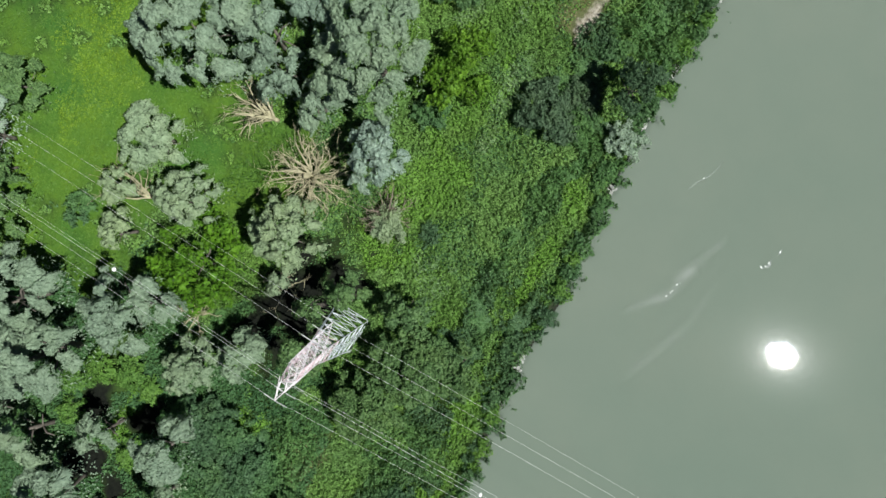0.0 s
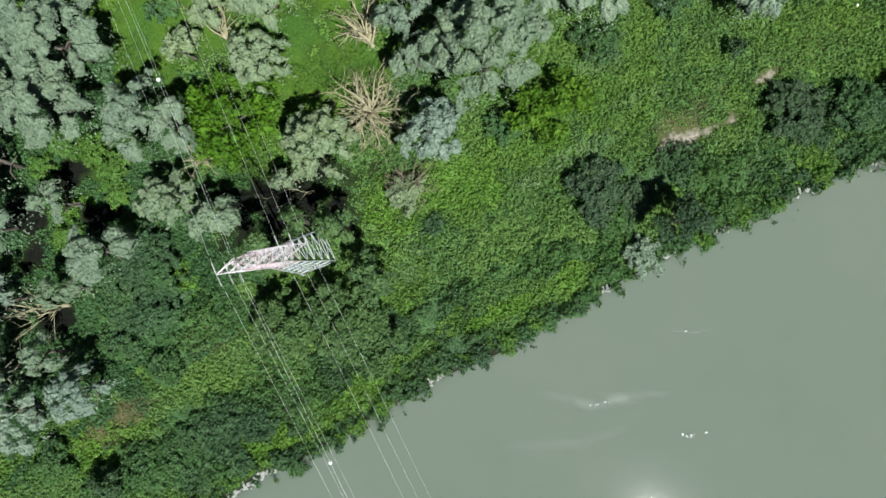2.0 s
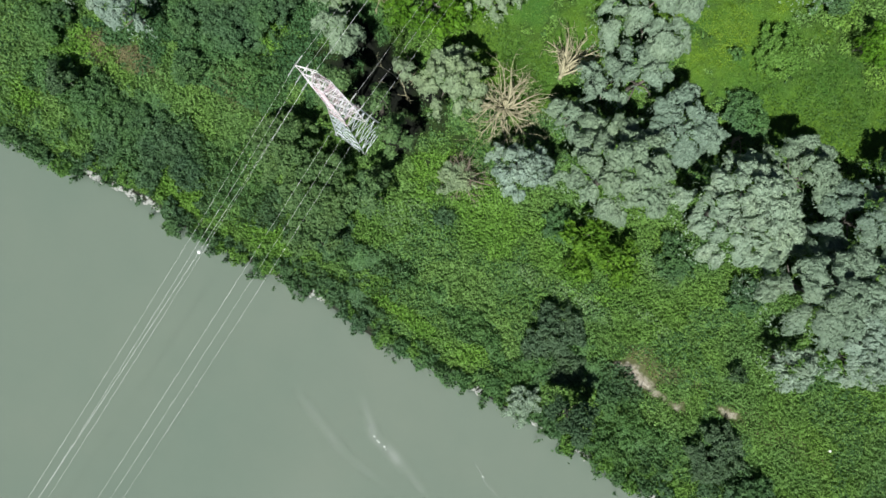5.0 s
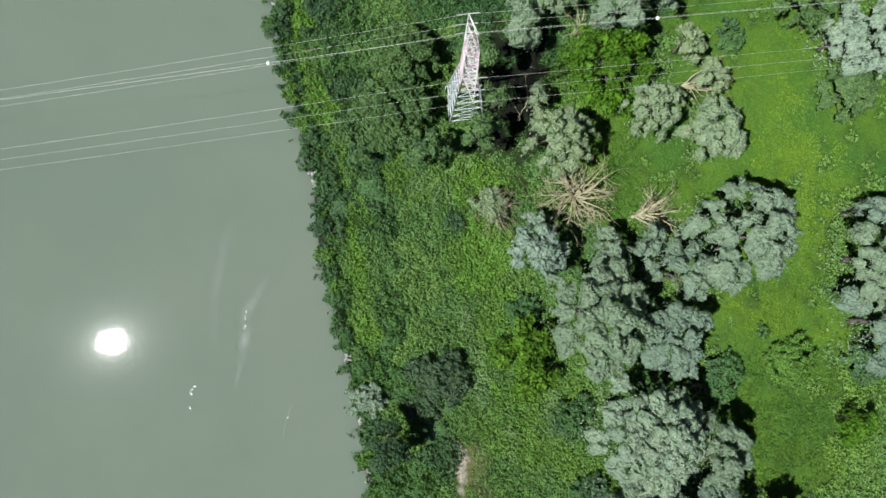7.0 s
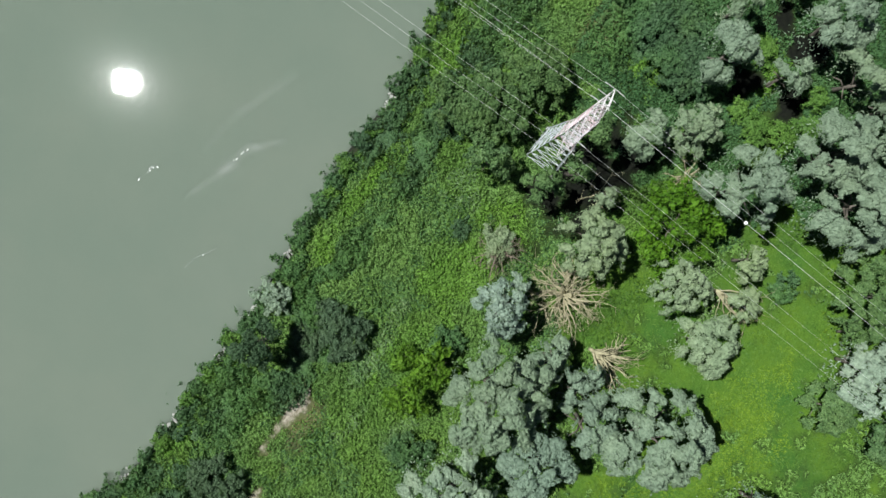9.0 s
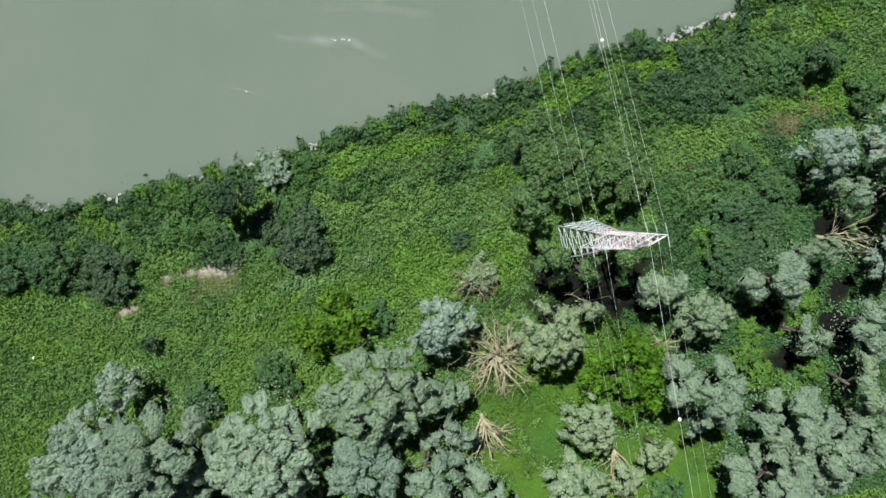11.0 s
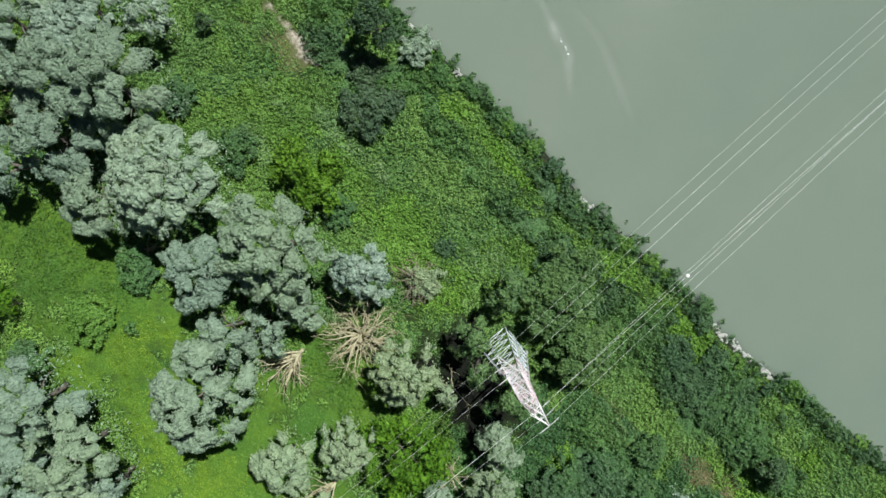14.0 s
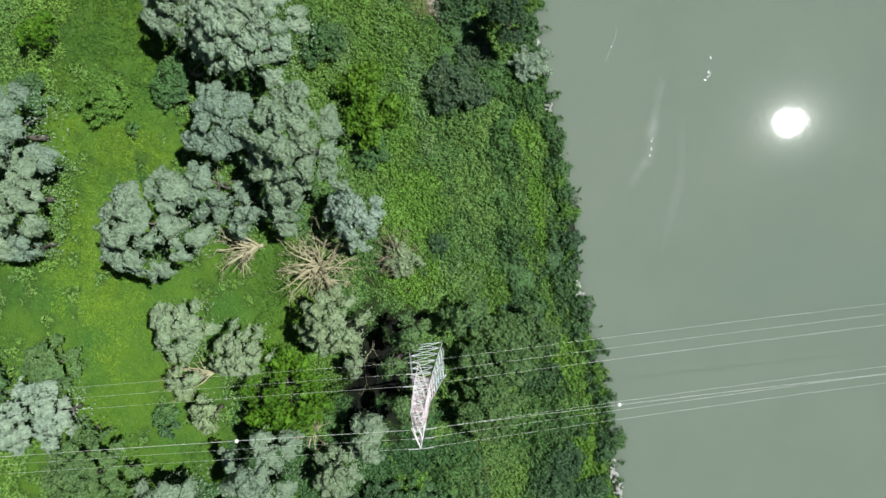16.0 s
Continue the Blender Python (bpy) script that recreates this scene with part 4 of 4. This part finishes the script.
cover("meadow_grass", 36, 24, lambda x, y: 0.85 * lime_strip(x, y), lambda x, y: 0.20 + 0.09 * SMALL(x, y), 0.42, 0.10, 0.5, M_LIME,
      "lime-green strip of young meadow grass", "grass", (-30, 38, 44, 78))
cover("tall_grass", 39, 34, lambda x, y: 0.75 * blobs(x, y, ((41, 57, 12, 10), (-7, 32, 7, 6), (-36, 47, 5, 5)), 0.6) * meadow(x, y), lambda x, y: 0.28 + 0.12 * SMALL(x, y) + 0.14 * TUFT(x, y), 0.38, 0.13, 0.4, M_TALL,
      "tufts of uncut dark green meadow grass", "grass", (-45, 60, 20, 72))
cover("meadow_grass", 33, 14, lambda x, y: meadow(x, y) * smooth(0, 1, y - bank(x)), lambda x, y: 0.12 + 0.07 * SMALL(x, y), 0.40, 0.10, 0.5, M_GRASS,
      "short bright green meadow grass", "grass", (-60, 60, 18, 100))


# ---- river edge and surface ----
def stone_bed(x, y, n, spread, seed):
    """A spill of pale stones at the water's edge, each its own stone."""
    rng = np.random.default_rng(seed)
    for _ in range(n):
        bm = bmesh.new()
        bmesh.ops.create_icosphere(bm, subdivisions=2, radius=1.0)
        k = rng.uniform(0, 9, 3)
        for v in bm.verts:
            v.co *= 1 + 0.28 * noise.noise(v.co * 1.3 + Vector(k))
        a = rng.uniform(0.09, 0.30)
        px, py = x + rng.normal() * spread * 0.8, y + rng.normal() * 0.32
        ob = part("stone", bm, M_STONE, None)
        ob.matrix_world = Matrix.Translation((px, py, max(float(height(np.array(px), np.array(py))), 0.0) + a * 0.25)) @ Matrix.Rotation(rng.uniform(0, 6.28), 4, "Z") @ Matrix.Diagonal((a * 1.3, a, a * 0.7, 1))
        tagged(ob, "pale weathered stone on the river's edge", "stone", "bank stones")


for k, (sx, count, wide) in enumerate(STONE_SPOTS):
    stone_bed(sx, float(bank(sx)) - 0.1, count * 3, wide, 700 + k)


def water_film_material(name, low, high, scale, stretch):
    """Thin broken foam: clear between its flecks."""
    m, nt, out = material(name)
    tc = nt.nodes.new("ShaderNodeTexCoord")
    mp = nt.nodes.new("ShaderNodeMapping")
    mp.inputs["Scale"].default_value = (1, stretch, 1)
    nt.links.new(tc.outputs["Object"], mp.inputs["Vector"])
    n = nt.nodes.new("ShaderNodeTexNoise")
    n.inputs["Scale"].default_value, n.inputs["Detail"].default_value, n.inputs["Roughness"].default_value = scale, 7.0, 0.7
    nt.links.new(mp.outputs[0], n.inputs["Vector"])
    at = nt.nodes.new("ShaderNodeAttribute")
    at.attribute_name = "cover"
    mul = node(nt, "ShaderNodeMath")
    mul.operation = "MULTIPLY"
    fac = ramp(nt, n.outputs["Fac"], ((low, (0, 0, 0)), (high, (1, 1, 1))))
    nt.links.new(fac, mul.inputs[0])
    nt.links.new(at.outputs["Fac"], mul.inputs[1])
    bs = node(nt, "ShaderNodeBsdfPrincipled", Roughness=0.6)
    bs.inputs["Base Color"].default_value = (0.55, 0.58, 0.56, 1)
    cl = nt.nodes.new("ShaderNodeBsdfTransparent")
    mx = nt.nodes.new("ShaderNodeMixShader")
    nt.links.new(mul.outputs[0], mx.inputs[0])
    nt.links.new(cl.outputs[0], mx.inputs[1])
    nt.links.new(bs.outputs[0], mx.inputs[2])
    nt.links.new(mx.outputs[0], out.inputs[0])
    return m


M_FILM = water_film_material("thin_river_foam", 0.40, 0.80, 0.28, 1.0)
M_FLECK = water_film_material("dense_river_foam", 0.42, 0.62, 2.4, 1.0)


def foam_streak(points, width, mat, label, strength):
    """A ribbon of foam that lies on the water along a bent line."""
    pts = [Vector((x, y, 0)) for x, y in points]
    line = []
    for i in range(len(pts) - 1):
        a, b, c, d = pts[max(i - 1, 0)], pts[i], pts[i + 1], pts[min(i + 2, len(pts) - 1)]
        for k in range(8):
            t = k / 8
            line.append(0.5 * (2 * b + (c - a) * t + (2 * a - 5 * b + 4 * c - d) * t * t + (3 * b - a - 3 * c + d) * t ** 3))
    line.append(pts[-1])
    bm = bmesh.new()
    dens = bm.verts.layers.float.new("cover")
    rows = []
    for i, p in enumerate(line):
        d = (line[min(i + 1, len(line) - 1)] - line[max(i - 1, 0)]).normalized()
        s = Vector((-d.y, d.x, 0))
        f = i / (len(line) - 1)
        w = width * (0.35 + 0.65 * math.sin(math.pi * min(max(f, 0.04), 0.96))) * (1 + 0.35 * noise.noise(p * 0.4))
        row = []
        for u in (-1, -0.5, 0, 0.5, 1):
            v = bm.verts.new(p + s * w * u + Vector((0, 0, 0.012)))
            v[dens] = strength * (1 - abs(u)) * math.sin(math.pi * f) ** 0.5 if 0 < f < 1 else 0.0
            row.append(v)
        rows.append(row)
    for a, b in zip(rows, rows[1:]):
        for k in range(4):
            bm.faces.new((a[k], a[k + 1], b[k + 1], b[k]))
    ob = part("foam_streak", bm, mat, None)
    return tagged(ob, label, "foam", "foam on the river")


foam_streak(((4.5, -32.4), (8.0, -35.0), (10.5, -36.8), (14.0, -37.6), (18.5, -38.6), (24.0, -40.5)), 1.5, M_FILM, "thin white foam streak drifting on the river", 0.28)
foam_streak(((6.2, -33.4), (9.0, -36.0), (11.2, -37.0), (14.5, -37.8)), 0.30, M_FLECK, "bright curl of foam drifting on the river", 0.16)
foam_streak(((27.2, -30.4), (29.2, -31.2), (31.4, -32.4), (34.5, -33.0)), 0.12, M_FLECK, "narrow white foam line on the river", 0.5)
foam_streak(((-6.0, -38.0), (0.0, -40.0), (8.0, -42.5), (16.0, -43.0)), 1.3, M_FILM, "faint foam film drifting on the river", 0.11)
foam_streak(((22.6, -47.6), (23.6, -48.6), (24.8, -48.4)), 0.3, M_FLECK, "small patch of foam flecks on the river", 0.9)
foam_streak(((25.8, -48.9), (26.6, -49.1), (27.2, -49.0)), 0.2, M_FLECK, "small foam fleck on the river", 0.9)


# ---- litter ----
def crumpled_sheet(x, y):
    """A crumpled white plastic sheet lying on the herbs."""
    bm = bmesh.new()
    bmesh.ops.create_grid(bm, x_segments=14, y_segments=10, size=0.5)
    for v in bm.verts:
        v.co.x *= 0.62
        v.co.y *= 0.40
        v.co.z = 0.16 * noise.noise(v.co * 3.1) + 0.07 * noise.noise(v.co * 8.0)
    bmesh.ops.solidify(bm, geom=bm.faces[:], thickness=0.012)
    ob = part("plastic_sheet", bm, M_BALL, None, "", False)
    ob.matrix_world = Matrix.Translation((x, y, float(height(np.array(x), np.array(y))) + 0.55)) @ Matrix.Rotation(0.5, 4, "Z")
    return tagged(ob, "crumpled white plastic sheet lying on green herbs", "litter")


crumpled_sheet(77.1, 7.2)


def foam_fleck(x, y, size, turn):
    """A small raft of dried foam."""
    bm = bmesh.new()
    bmesh.ops.create_uvsphere(bm, u_segments=14, v_segments=8, radius=1.0)
    for v in bm.verts:
        v.co *= 1 + 0.5 * noise.noise(v.co * 1.7 + Vector((x, y, 0)))
    ob = part("foam_fleck", bm, M_FOAM, None)
    ob.matrix_world = Matrix.Translation((x, y, 0.01)) @ Matrix.Rotation(turn, 4, "Z") @ Matrix.Diagonal((size, size * 0.45, 0.03, 1))
    return tagged(ob, "small white fleck of foam on the river", "foam", "foam flecks")


for fx, fy, size, turn in ((10.4, -36.9, 0.20, 0.2), (11.2, -37.2, 0.14, 0.9), (11.6, -37.3, 0.18, 0.1), (12.9, -37.4, 0.22, 0.0), (13.4, -37.7, 0.12, 0.6),
                           (22.8, -47.7, 0.24, 1.2), (23.3, -48.2, 0.16, 0.7), (24.1, -48.4, 0.20, 0.1), (26.6, -49.0, 0.2, 0.2), (30.2, -31.7, 0.16, -0.5)):
    foam_fleck(fx, fy, size, turn)
